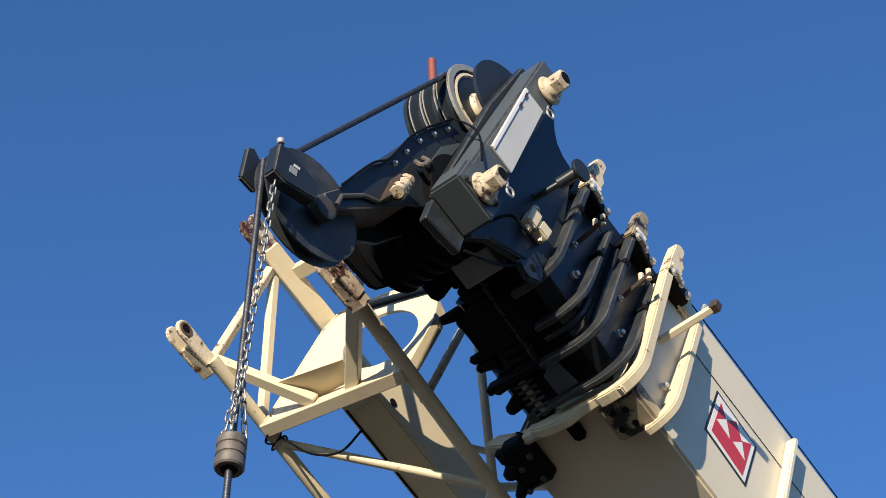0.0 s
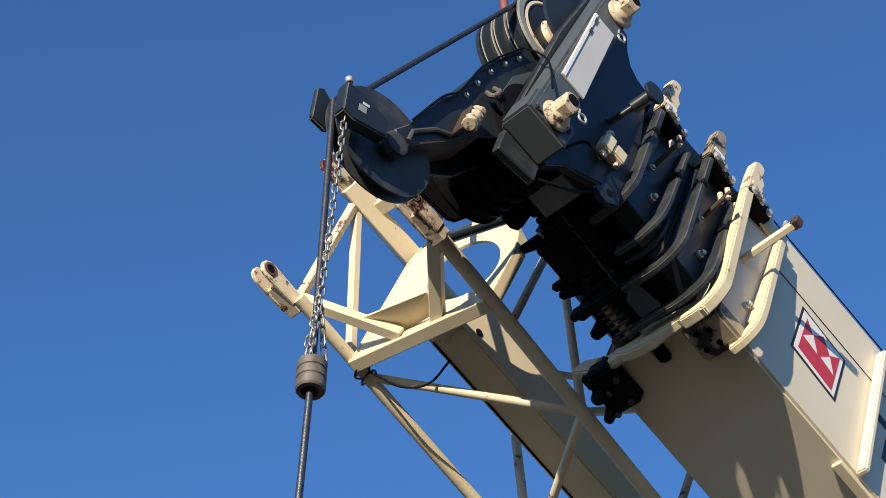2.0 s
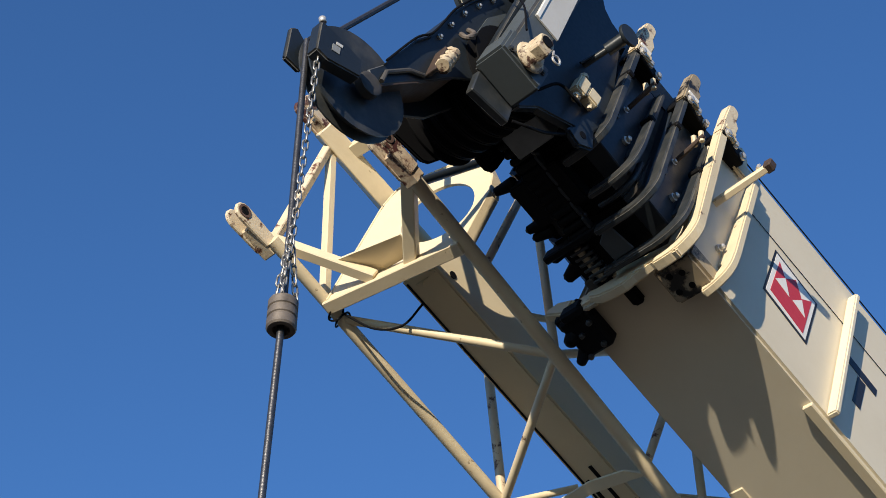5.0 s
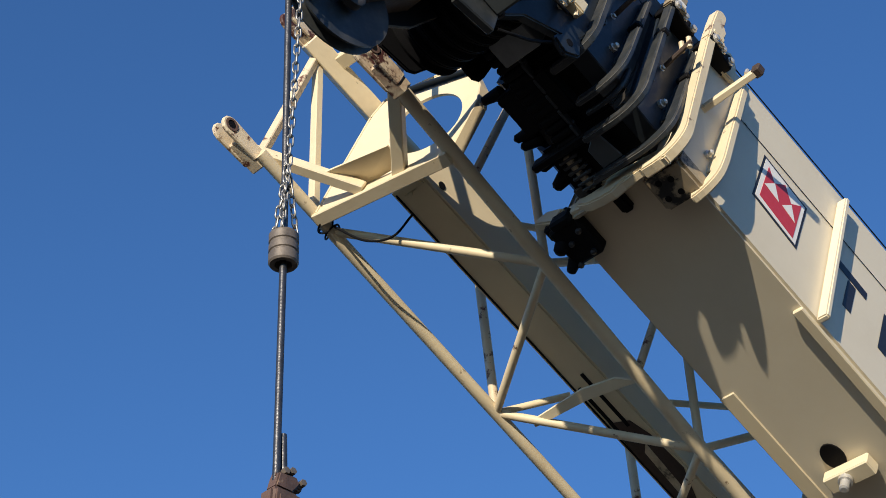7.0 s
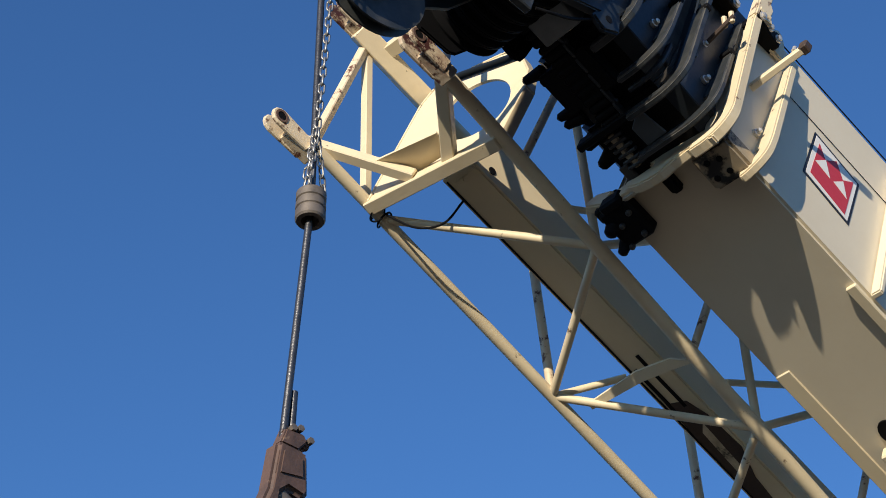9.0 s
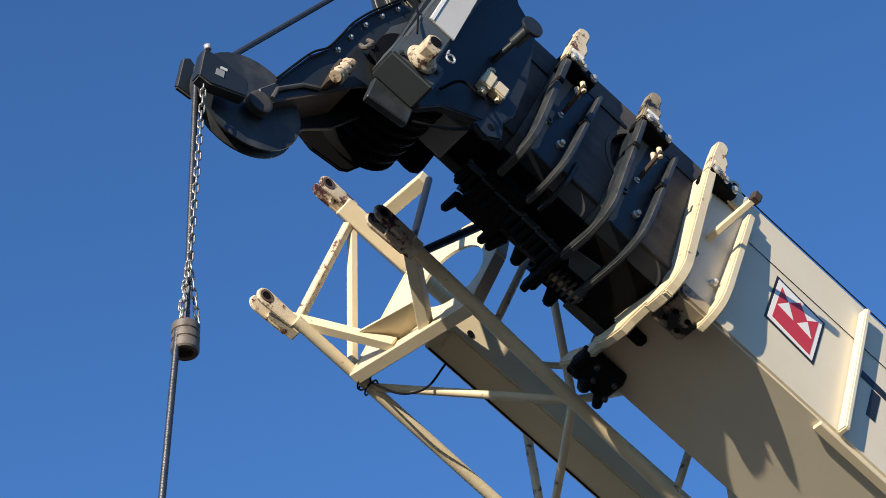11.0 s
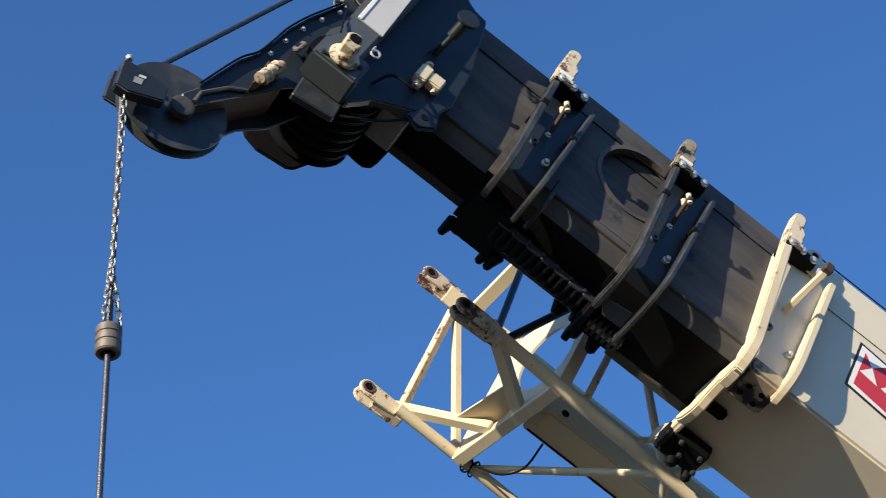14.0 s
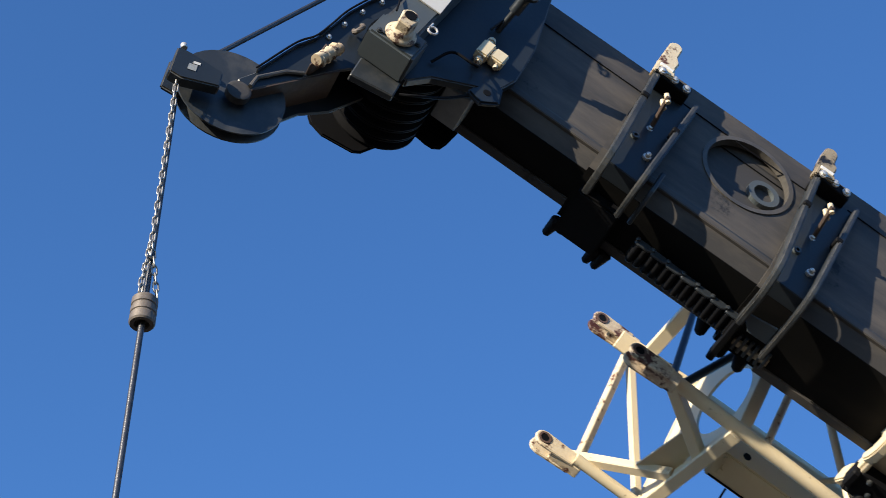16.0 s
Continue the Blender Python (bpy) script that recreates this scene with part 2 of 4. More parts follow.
def flat_bar(bm, path, x, width, full, lean=0.0, zref=0.0, start=None):
    """A flange: a bar of the given width along x and depth outwards, that follows a path of (y, z)."""
    rows = []
    for i, (y, z) in enumerate(path):
        depth = start if start and i == 0 else full
        a, b = path[max(i - 1, 0)], path[min(i + 1, len(path) - 1)]
        t = Vector((b[0] - a[0], b[1] - a[1])).normalized()
        nrm = Vector((-t.y, t.x))
        rows.append([bm.verts.new((x + dx + lean * (z - zref), y + nrm.x * dn, z + nrm.y * dn))
                     for dx, dn in ((-width / 2, 0), (width / 2, 0), (width / 2, depth), (-width / 2, depth))])
    for a, b in zip(rows, rows[1:]):
        for k in range(4):
            bm.faces.new((a[k], a[(k + 1) % 4], b[(k + 1) % 4], b[k]))
    bm.faces.new(rows[0][::-1])
    bm.faces.new(rows[-1])
    return bm


def arc(cy, cz, r, a0, a1, n=7):
    return [(cy + r * math.cos(radians(a0 + (a1 - a0) * i / n)), cz + r * math.sin(radians(a0 + (a1 - a0) * i / n))) for i in range(n + 1)]


def soften(bm, width=0.004, seg=1, worn=-1):
    """Rounded edges; worn: the material slot that the rubbed edges take."""
    bmesh.ops.recalc_face_normals(bm, faces=bm.faces)
    sharp = [e for e in bm.edges if len(e.link_faces) == 2 and e.calc_face_angle(0) > 0.6]
    bmesh.ops.bevel(bm, geom=sharp, offset=width, segments=seg, affect="EDGES", clamp_overlap=True, material=worn)
    return bm


def part(name, bm, material, parent=None, label="", under=None):
    me = bpy.data.meshes.new(name)
    bmesh.ops.recalc_face_normals(bm, faces=bm.faces)
    for e in bm.edges:
        e.smooth = not (len(e.link_faces) == 2 and e.calc_face_angle(0) > 0.6)
    bm.to_mesh(me)
    bm.free()
    me.materials.append(material)
    if under:
        me.materials.append(under)
    ob = new(name, me)
    if parent:
        ob.parent = parent
    return tagged(ob, label)


def again(ob, x=0, y=0, z=0):
    """The same part once more under the same parent, shifted."""
    o = ob.copy()
    scene.collection.objects.link(o)
    o.location = ob.location + Vector((x, y, z))
    return o


def B():
    return bmesh.new()


# ---- ground ----
bm = B()
v = [bm.verts.new(p) for p in ((-3000, -3000, 0), (3000, -3000, 0), (3000, 3000, 0), (-3000, 3000, 0))]
bm.faces.new(v)
ground = tagged(part("ground", bm, GROUND), "dark brown gravel ground reaching to the horizon", "ground", kind="structure")


# ---- telescopic boom ----
boom = tagged(new("telescopic_boom"), "crane telescopic boom, cream base with black inner sections and sheave head", "crane boom")


def finger(x, y, z0, z1, material, parent, label):
    """The round-ended guide finger that stands on a collar's front flange, with the small step at its back."""
    h = z1 - z0
    bm = B()
    tip = [(0.03 * math.cos(radians(a)), h - 0.03 + 0.03 * math.sin(radians(a))) for a in range(0, 181, 20)]
    prism(bm, [(x + px, z0 + pz) for px, pz in [(-0.07, 0.0), (0.024, -0.03), (0.03, h * 0.4)] + tip + [(-0.032, h * 0.6), (-0.052, h * 0.45), (-0.05, h * 0.25)]], y - 0.035, y + 0.012)
    return part("guide_finger", soften(bm, 0.006, 2), material, parent, label)


def stud(x, y, z, parent, r=0.011, h=0.02, name="bolt", mat=None):
    bm = B()
    lathe(bm, [(r, 0), (r, h * 0.5), (r * 0.65, h * 0.55), (r * 0.65, h), (r * 0.3, h * 1.15)], (x, y, z), "y", 10)
    return part(name, bm, mat or BOLT, parent)


def collar(parent, xf, xr, y, bolts, tip, zbot, run_f, run_r, lean, material, lab, width=0.035, depth=0.05, far=-0.5, turn=-90):
    """Two flanges round the near side and the bottom of a section's end, and the tapered web between them.
    bolts: height of the stud bar; tip: height of the guide finger."""
    r = 0.09
    ztop = bolts + 0.04
    worn = 1 if material is FLANGE else -1
    at = lambda x, z: x + lean * (z - zbot)
    def path(top, y_top, run, y):
        return [(y_top, top), (y, zbot + r + 0.06)] + arc(y - r, zbot + r, r, 0, -90) + [(y - r - 0.05, zbot), (run, zbot)]
    front = path(ztop, y + 0.012, run_f, y)
    part("front_flange", soften(flat_bar(B(), front, xf, width, depth * 1.2, lean, zbot, depth), 0.007, 2, worn), material, parent, lab, EDGE if worn else None)
    back = path(ztop, y - 0.045, run_r, y)
    if turn != -90:
        back = back[:2] + arc(y - r, zbot + r, r, 0, turn)
    part("rear_flange", soften(flat_bar(B(), back, xr, width * 0.8, depth * 1.2, -0.02, zbot, depth), 0.006, 2, worn), material, parent, lab, EDGE if worn else None)
    part("flange_root", soften(flat_bar(B(), [(y - 0.10, ztop - 0.004), (y - 0.06, zbot + r + 0.02)], xr, width * 0.6, 0.064, -0.02, zbot), 0.004), material, parent)
    bm = B()
    box(bm, xf - 0.02, xf + 0.012, far, run_f + 0.01, zbot - 0.004, zbot + 0.06)
    part("bottom_flange", soften(bm, 0.006), RUBBER_AND_SHADE if material is FLANGE else material, parent)
    # web: proud at the front, running into the section's side at the top of the rear flange
    zl = zbot + 0.05
    bm = B()
    near = [(at(xf, ztop), y - 0.02, ztop), (xr - 0.03, y - 0.042, ztop), (xr - 0.016, y - 0.03, zl), (at(xf, zl), y - 0.026, zl)]
    lo = [bm.verts.new(p) for p in near]
    hi = [bm.verts.new((p[0], y - 0.11, p[2])) for p in near]
    bm.faces.new(lo)
    bm.faces.new(hi[::-1])
    for i in range(4):
        bm.faces.new((lo[i], hi[i], hi[(i + 1) % 4], lo[(i + 1) % 4]))
    part("collar_web", soften(bm), DARK if material is FLANGE else OFF_WHITE, parent)
    # stud bar with its three bolts
    p, q = Vector((at(xf, bolts) + 0.012, y + 0.056, bolts)), Vector((at(xf, bolts) - 0.155, y + 0.012, bolts + 0.045))
    bm = B()
    rows = [[bm.verts.new(e + Vector((0, dy, dz))) for dy, dz in ((-0.09, -0.026), (0.008, -0.026), (0.008, 0.026), (-0.09, 0.026))] for e in (p, q)]
    for k in range(4):
        bm.faces.new((rows[0][k], rows[0][(k + 1) % 4], rows[1][(k + 1) % 4], rows[1][k]))
    bm.faces.new(rows[0][::-1])
    bm.faces.new(rows[1])
    part("stud_bar", soften(bm, 0.004), RUBBER_AND_SHADE, parent)
    for k in range(3):
        e = p.lerp(q, 0.14 + 0.36 * k)
        stud(e.x, e.y + 0.008, e.z, parent, 0.019, 0.016)
    finger(at(xf, bolts), y + 0.05, bolts + 0.012, tip, PAD if material is FLANGE and xf < 0.8 else CREAM_RUST, parent, "worn pale guide finger")
    bm = B()
    box(bm, at(xf, bolts) - 0.05, at(xf, bolts) + 0.012, y + 0.058, y + 0.066, bolts + 0.032, bolts + 0.05)
    part("finger_foot", soften(bm, 0.003), LOGO_WHITE if material is FLANGE else CREAM_WORN, parent, "white foot strip of the guide finger")
    stud(xr + 0.035, y - 0.03, zbot + 0.20, parent, 0.017, 0.03)
    part("plug_ring", ring(B(), (xf - 0.03, 0, zbot + 0.27), 0.008, 0.017, y - 0.03, y - 0.012, "y", 16), GREY, parent)
    if material is FLANGE:
        # keeper peg between the flanges
        bm = B()
        tube(bm, (xr + 0.085, y - 0.05, 0.095), (xr + 0.10, y + 0.115, 0.15), 0.010, 8)
        peg_ = part("keeper_peg", bm, DARK_RUST, parent, "small dark keeper peg with a pale clip")
        bm = B()
        for d in (0.065, 0.10):
            tube(bm, (xr + 0.088, y + d, 0.135), (xr + 0.112, y + d + 0.004, 0.172), 0.011, 8)
        part("keeper_clip", bm, CREAM_WORN, peg_, "pale keeper studs")
        stud(xr + 0.09, y - 0.034, 0.10, parent, 0.014, 0.02)
        for zc, xc in ((0.16, xf), (0.12, xr)):
            xb = at(xc, zc) if xc == xf else xc
            yb = y + (0.012 if xc == xf else -0.04) * (zc - zbot) / (ztop - zbot)
            bm = B()
            box(bm, xb - width * 0.53, xb + width * 0.53, yb - 0.002, yb + depth * 1.225, zc - 0.014, zc + 0.014)
            part("tape_band", soften(bm, 0.005), RUBBER_AND_SHADE, parent)


BASE_Y0, BASE_Z0, BASE_Z1 = -0.55, -0.27, 0.59
bm = B()
rect_tube(bm, -7.4, 0.40, BASE_Y0, 0.0, BASE_Z0, BASE_Z1, 0.025)
base = part("base_section", soften(bm, 0.012, 2), OFF_WHITE, boom, "long cream painted base section of the boom")
collar(base, 0.42, 0.235, 0.055, 0.385, 0.595, -0.33, -0.06, -0.10, 0.09, CREAM_WORN, "chipped cream collar flange", 0.045, 0.045, -0.50, -80)
bm = B()
box(bm, 0.395, 0.415, -0.55, 0.0, -0.345, -0.255)
part("collar_skirt", soften(bm, 0.005), CREAM_GREASE, base, "greasy lower skirt of the collar")

# notched lower tail of the front flange and the hook at the far edge
tail = [(0.03, -0.29), (-0.10, -0.268), (-0.22, -0.245), (-0.30, -0.232), (-0.33, -0.236), (-0.315, -0.255), (-0.285, -0.275), (-0.285, -0.30), (-0.31, -0.312), (-0.36, -0.298),
        (-0.41, -0.278), (-0.43, -0.29), (-0.41, -0.33), (-0.35, -0.37), (-0.28, -0.392), (-0.225, -0.395), (-0.18, -0.372), (-0.107, -0.352), (-0.03, -0.368), (0.03, -0.386)]
part("flange_tail", soften(prism(B(), tail, 0.398, 0.44, "x"), 0.007, 2), CREAM_WORN, base, "notched cream tail of the collar flange, greasy at its edge")
part("flange_hook", soften(prism(B(), [(-0.50, -0.26), (-0.60, -0.20), (-0.655, -0.215), (-0.66, -0.245), (-0.61, -0.28), (-0.53, -0.34)], 0.40, 0.44, "x"), 0.007, 2), CREAM_WORN, base)

# ribs on the side, bars under the edges
for x in (-0.455, -1.33, -2.2, -3.1):
    bm = B()
    box(bm, x - 0.013, x + 0.013, 0.0, 0.05, BASE_Z0 + 0.0, BASE_Z1 - 0.07, 0.05, 0)
    part("side_rib", soften(bm, 0.006, 2), OFF_WHITE, base)
bm = B()
box(bm, -6.8, -0.38, -0.052, -0.006, BASE_Z0 - 0.018, BASE_Z0 + 0.002)
part("bottom_strip", soften(bm, 0.004), CREAM, base)
bm = B()
box(bm, -6.8, -0.56, -0.545, -0.475, BASE_Z0 - 0.007, BASE_Z0 + 0.002)
part("bottom_strip", soften(bm, 0.004), CREAM, base)
bm = B()
tube(bm, (0.2, 0.003, 0.335), (-7, 0.003, 0.325), 0.0018, 6)
part("side_cable", bm, RUBBER_AND_SHADE, base)
bm = B()
tube(bm, (0.34, 0.004, 0.588), (-7, -0.002, 0.594), 0.003, 8)
part("top_cable", bm, RUBBER_AND_SHADE, base)

# wear pad blocks under the collar
bm = B()
box(bm, 0.235, 0.395, -0.13, 0.045, -0.350, -0.268)
pad = part("wear_pad_block", soften(bm, 0.012, 2), PAD, base, "grease-stained cream wear pad block")
for x, y in ((0.28, -0.03), (0.34, -0.03), (0.28, -0.09), (0.35, -0.08)):
    part("bolt", lathe(B(), [(0.013, 0), (0.013, -0.002), (0.009, -0.003)], (x, y, -0.350), "z", 10), RUBBER_AND_SHADE, pad)
bm = B()
box(bm, 0.235, 0.41, -0.58, -0.44, -0.352, -0.28)
tube(bm, (0.26, -0.575, -0.30), (0.245, -0.59, -0.385), 0.03, 12, 0.018)
tube(bm, (0.34, -0.56, -0.33), (0.33, -0.585, -0.375), 0.035, 12, 0.022)
box(bm, 0.36, 0.425, -0.60, -0.50, -0.33, -0.22)
box(bm, 0.40, 0.44, -0.55, -0.45, -0.365, -0.29)
pad2 = part("wear_pad_block", soften(bm, 0.01), RUBBER_AND_SHADE, base, "grease-black wear pad block")
for x, y in ((0.26, -0.47), (0.33, -0.52), (0.36, -0.46), (0.24, -0.55)):
    part("bolt", lathe(B(), [(0.012, 0), (0.012, -0.012), (0.006, -0.016)], (x, y, -0.352), "z", 10), FLANGE, pad2)
bm = B()
box(bm, 0.30, 0.40, -0.30, -0.25, -0.31, -0.27)
part("rubber_stop", soften(bm, 0.01, 2), RUBBER_AND_SHADE, base)

# side peg with its rusty end
bm = B()
rows = [[bm.verts.new((x + dx, y, z + dz)) for dx, dz in ((-0.014, -0.015), (0.014, -0.015), (0.014, 0.015), (-0.014, 0.015))] for x, y, z in ((0.356, 0.02, 0.09), (0.336, 0.262, 0.188))]
for k in range(4):
    bm.faces.new((rows[0][k], rows[0][(k + 1) % 4], rows[1][(k + 1) % 4], rows[1][k]))
bm.faces.new(rows[0][::-1])
bm.faces.new(rows[1])
peg = part("support_peg", soften(bm, 0.004), CREAM_WORN, base, "cream support peg with a rusty end")
bm = B()
box(bm, 0.316, 0.357, 0.235, 0.272, 0.166, 0.212)
part("peg_cap", soften(bm, 0.006), DARK_RUST, peg)
for dx in (0, 0.026):
    part("bolt", lathe(B(), [(0.009, 0), (0.009, 0.026), (0.005, 0.03)], (0.328 + dx, 0.215, 0.178), "z", 8), BOLT, peg)

# bolted adjuster under the base section
bm = B()
box(bm, -1.12, -1.045, -0.41, -0.20, -0.335, -0.275)
adj = part("adjuster_block", soften(bm, 0.006), CREAM, base, "cream adjuster block with a bolt")
part("adjuster_bolt", lathe(B(), [(0.03, 0), (0.03, -0.02), (0.02, -0.02), (0.02, -0.06), (0.012, -0.065)], (-1.08, -0.32, -0.335), "z", 12), BOLT, adj)
bm = B()
prism(bm, [(-1.0 + 0.045 * math.cos(radians(a)) * 1.4, -0.33 + 0.045 * math.sin(radians(a))) for a in range(0, 360, 20)], -0.278, -0.27, "z")
part("slot_cover", bm, RUBBER_AND_SHADE, base)

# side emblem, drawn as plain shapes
def decal(corners, y, mat, parent, name="emblem_patch"):
    bm = B()
    prism(bm, corners, y, y + 0.0012)
    return part(name, bm, mat, parent)


def inset(u, w):
    """A place on the emblem: u along the boom to its rear, w up."""
    return (0.0 - 0.275 * u + 0.0 * w, 0.0 - 0.025 * u + 0.295 * w)


emblem = decal([inset(u, w) for u, w in ((0, 0), (1, 0), (1, 1), (0, 1))], 0.001, LOGO_BLACK, base, "emblem_plate")
decal([inset(u, w) for u, w in ((0.045, 0.045), (0.955, 0.045), (0.955, 0.955), (0.045, 0.955))], 0.0024, LOGO_WHITE, emblem)
decal([inset(u, w) for u, w in ((0.13, 0.86), (0.31, 0.68), (0.50, 0.91), (0.69, 0.69), (0.88, 0.89), (0.88, 0.10), (0.12, 0.13))], 0.0038, LOGO_RED, emblem)
for tri_ in (((0.14, 0.44), (0.31, 0.68), (0.47, 0.43)), ((0.54, 0.45), (0.70, 0.67), (0.84, 0.42))):
    decal([inset(*q) for q in tri_], 0.0052, LOGO_WHITE, emblem)
decal([(-0.50, 0.20), (-0.68, 0.19), (-0.68, 0.145), (-0.50, 0.155)], 0.001, LOGO_BLACK, base, "lettering_bar")
decal([(-0.565, 0.14), (-0.615, 0.14), (-0.615, -0.03), (-0.565, -0.03)], 0.001, LOGO_BLACK, base, "lettering_bar")
for x0, x1, z0, z1 in ((-0.79, -0.84, -0.04, 0.19), (-0.845, -0.95, 0.145, 0.19), (-0.845, -0.94, 0.055, 0.095), (-0.845, -0.95, -0.04, 0.005)):
    decal([(x0, z1), (x1, z1 - 0.004), (x1, z0 - 0.004), (x0, z0)], 0.001, LOGO_BLACK, base, "lettering_bar")

# middle sections
def section_profile(y0, y1, z0, z1, c=0.055, d=0.075):
    """Outline of a section: a tall box whose two lower edges are cut off."""
    return [(y1 - c, z0), (y1, z0 + d), (y1, z1 - 0.03), (y1 - 0.03, z1), (y0 + 0.03, z1), (y0, z1 - 0.03), (y0, z0 + d), (y0 + c, z0)]


def shell(bm, pts, x0, x1, t, near_wall=True):
    """A hollow section along x with the given outline and wall thickness."""
    cy = sum(p[0] for p in pts) / len(pts)
    cz = sum(p[1] for p in pts) / len(pts)
    ins = [(y - t * (1 if y > cy else -1), z - t * (1 if z > cz else -1)) for y, z in pts]
    rows = [[bm.verts.new((x, *p)) for p in q] for x in (x0, x1) for q in (pts, ins)]
    a, ai, b, bi = rows
    n = len(pts)
    for i in range(n):
        j = (i + 1) % n
        if not near_wall and i == 1:
            for q in ((a[i], ai[i], bi[i], b[i]), (a[j], b[j], bi[j], ai[j])):
                bm.faces.new(q)
            continue
        for q in ((a[i], a[j], b[j], b[i]), (ai[j], ai[i], bi[i], bi[j]), (a[j], a[i], ai[i], ai[j]), (b[i], b[j], bi[j], bi[i])):
            # bottom and far lower corner: second slot, grease with shade in its colour
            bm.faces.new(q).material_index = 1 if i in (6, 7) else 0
    return bm


mid_outer = part("middle_section", shell(B(), section_profile(-0.47, -0.02, -0.245, 0.58), -1.6, 0.66, 0.012), DARK_DUSTY, boom, "scuffed black outer middle section", GREASE_SHADE)
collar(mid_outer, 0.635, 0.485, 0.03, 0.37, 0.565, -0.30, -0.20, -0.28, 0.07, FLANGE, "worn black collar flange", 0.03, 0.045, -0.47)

def grease_shade_plate(parent, y0, y1, z0, x0, x1):
    """The greased sliding face under a section, its black also standing for the shade there."""
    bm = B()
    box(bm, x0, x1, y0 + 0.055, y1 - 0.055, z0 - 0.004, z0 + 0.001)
    part("sliding_face", bm, GREASE_SHADE, parent, "greased sliding face, blackened for the shade under the section")


grease_shade_plate(mid_outer, -0.47, -0.02, -0.245, -1.6, 0.62)

part("access_ring", ring(B(), (-0.007, 0, 0.209), 0.075, 0.105, -0.021, -0.004, "y", 36), FLANGE, mid_outer, "worn raised ring on the section side")
part("access_cover", lathe(B(), [(0.076, -0.021), (0.076, -0.015), (0.02, -0.014)], (-0.007, 0, 0.209), "y", 36), RUBBER_AND_SHADE, mid_outer)

HX, HZ, HR = 0.42, 0.255, 0.19
AY0, AY1, AZ0, AZ1 = -0.43, -0.037, -0.215, 0.566
mid_inner = part("middle_section", shell(B(), section_profile(AY0, AY1, AZ0, AZ1), -1.6, 0.95, 0.012, False), DARK_DUSTY, boom, "scuffed black inner middle section with a round opening", GREASE_SHADE)
grease_shade_plate(mid_inner, AY0, AY1, AZ0, -1.6, 0.88)
part("side_plate", holed_plate(B(), -1.6, 0.95, AZ0 + 0.075, AZ1 - 0.03, HX, HZ, HR, AY1 - 0.012, AY1), DARK_DUSTY, mid_inner)
part("opening_rim", ring(B(), (HX, 0, HZ), HR - 0.004, HR + 0.016, AY1 - 0.03, AY1 + 0.006, "y", 48), RIM, mid_inner, "rubbed bright rim of the opening")
collar(mid_inner, 0.905, 0.755, 0.015, 0.345, 0.575, -0.27, -0.13, -0.14, 0.07, FLANGE, "worn black collar flange", 0.03, 0.045, -0.41)
bm = B()
flat_bar(bm, [(-0.01, -0.12)] + arc(-0.09, -0.2, 0.08, 0, -90) + [(-0.14, -0.28)], 0.70, 0.02, 0.03)
part("lower_guard", soften(bm, 0.005), DARK, mid_inner)

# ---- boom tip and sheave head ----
head = part("boom_head", shell(B(), section_profile(-0.39, -0.082, -0.185, 0.548), -1.4, 1.30, 0.012), DARK_DUSTY, boom, "scuffed black tip section carrying the sheave head", GREASE_SHADE)
grease_shade_plate(head, -0.39, -0.082, -0.185, -1.4, 1.28)
part("access_ring", ring(B(), (-0.13, 0, 0.25), 0.045, 0.07, -0.084, -0.060, "y", 32), GREY, head)

# cheek plates
near_cheek = [(1.02, 0.42), (1.08, 0.43), (1.13, 0.46), (1.17, 0.52), (1.21, 0.62), (1.43, 0.63), (1.45, 0.20), (1.42, -0.56), (1.22, -0.56), (1.16, -0.46), (1.02, -0.36), (0.94, -0.30), (0.91, -0.18), (0.93, 0.05), (0.98, 0.26)]
far_cheek = [(1.02, 0.42), (1.08, 0.43), (1.17, 0.52), (1.21, 0.62), (1.43, 0.63), (1.475, 0.20), (1.51, -0.45), (1.495, -0.555), (1.465, -0.585), (1.40, -0.605), (1.265, -0.583), (1.24, -0.558), (1.205, -0.462), (1.182, -0.35), (1.155, -0.302), (1.126, -0.285), (1.078, -0.293), (1.042, -0.29), (1.018, -0.265), (1.01, -0.22), (1.0, 0.0), (0.96, 0.2)]
# the far plate is coloured black to stand for shade inside the head
for pts, y0, y1, paint in ((near_cheek, -0.02, 0.02, DARK), (far_cheek, -0.417, -0.40, RUBBER_AND_SHADE)):
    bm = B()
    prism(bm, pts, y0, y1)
    part("cheek_plate", soften(bm, 0.006, 2, 1), paint, head, "", EDGE if paint is DARK else RUBBER_AND_SHADE)
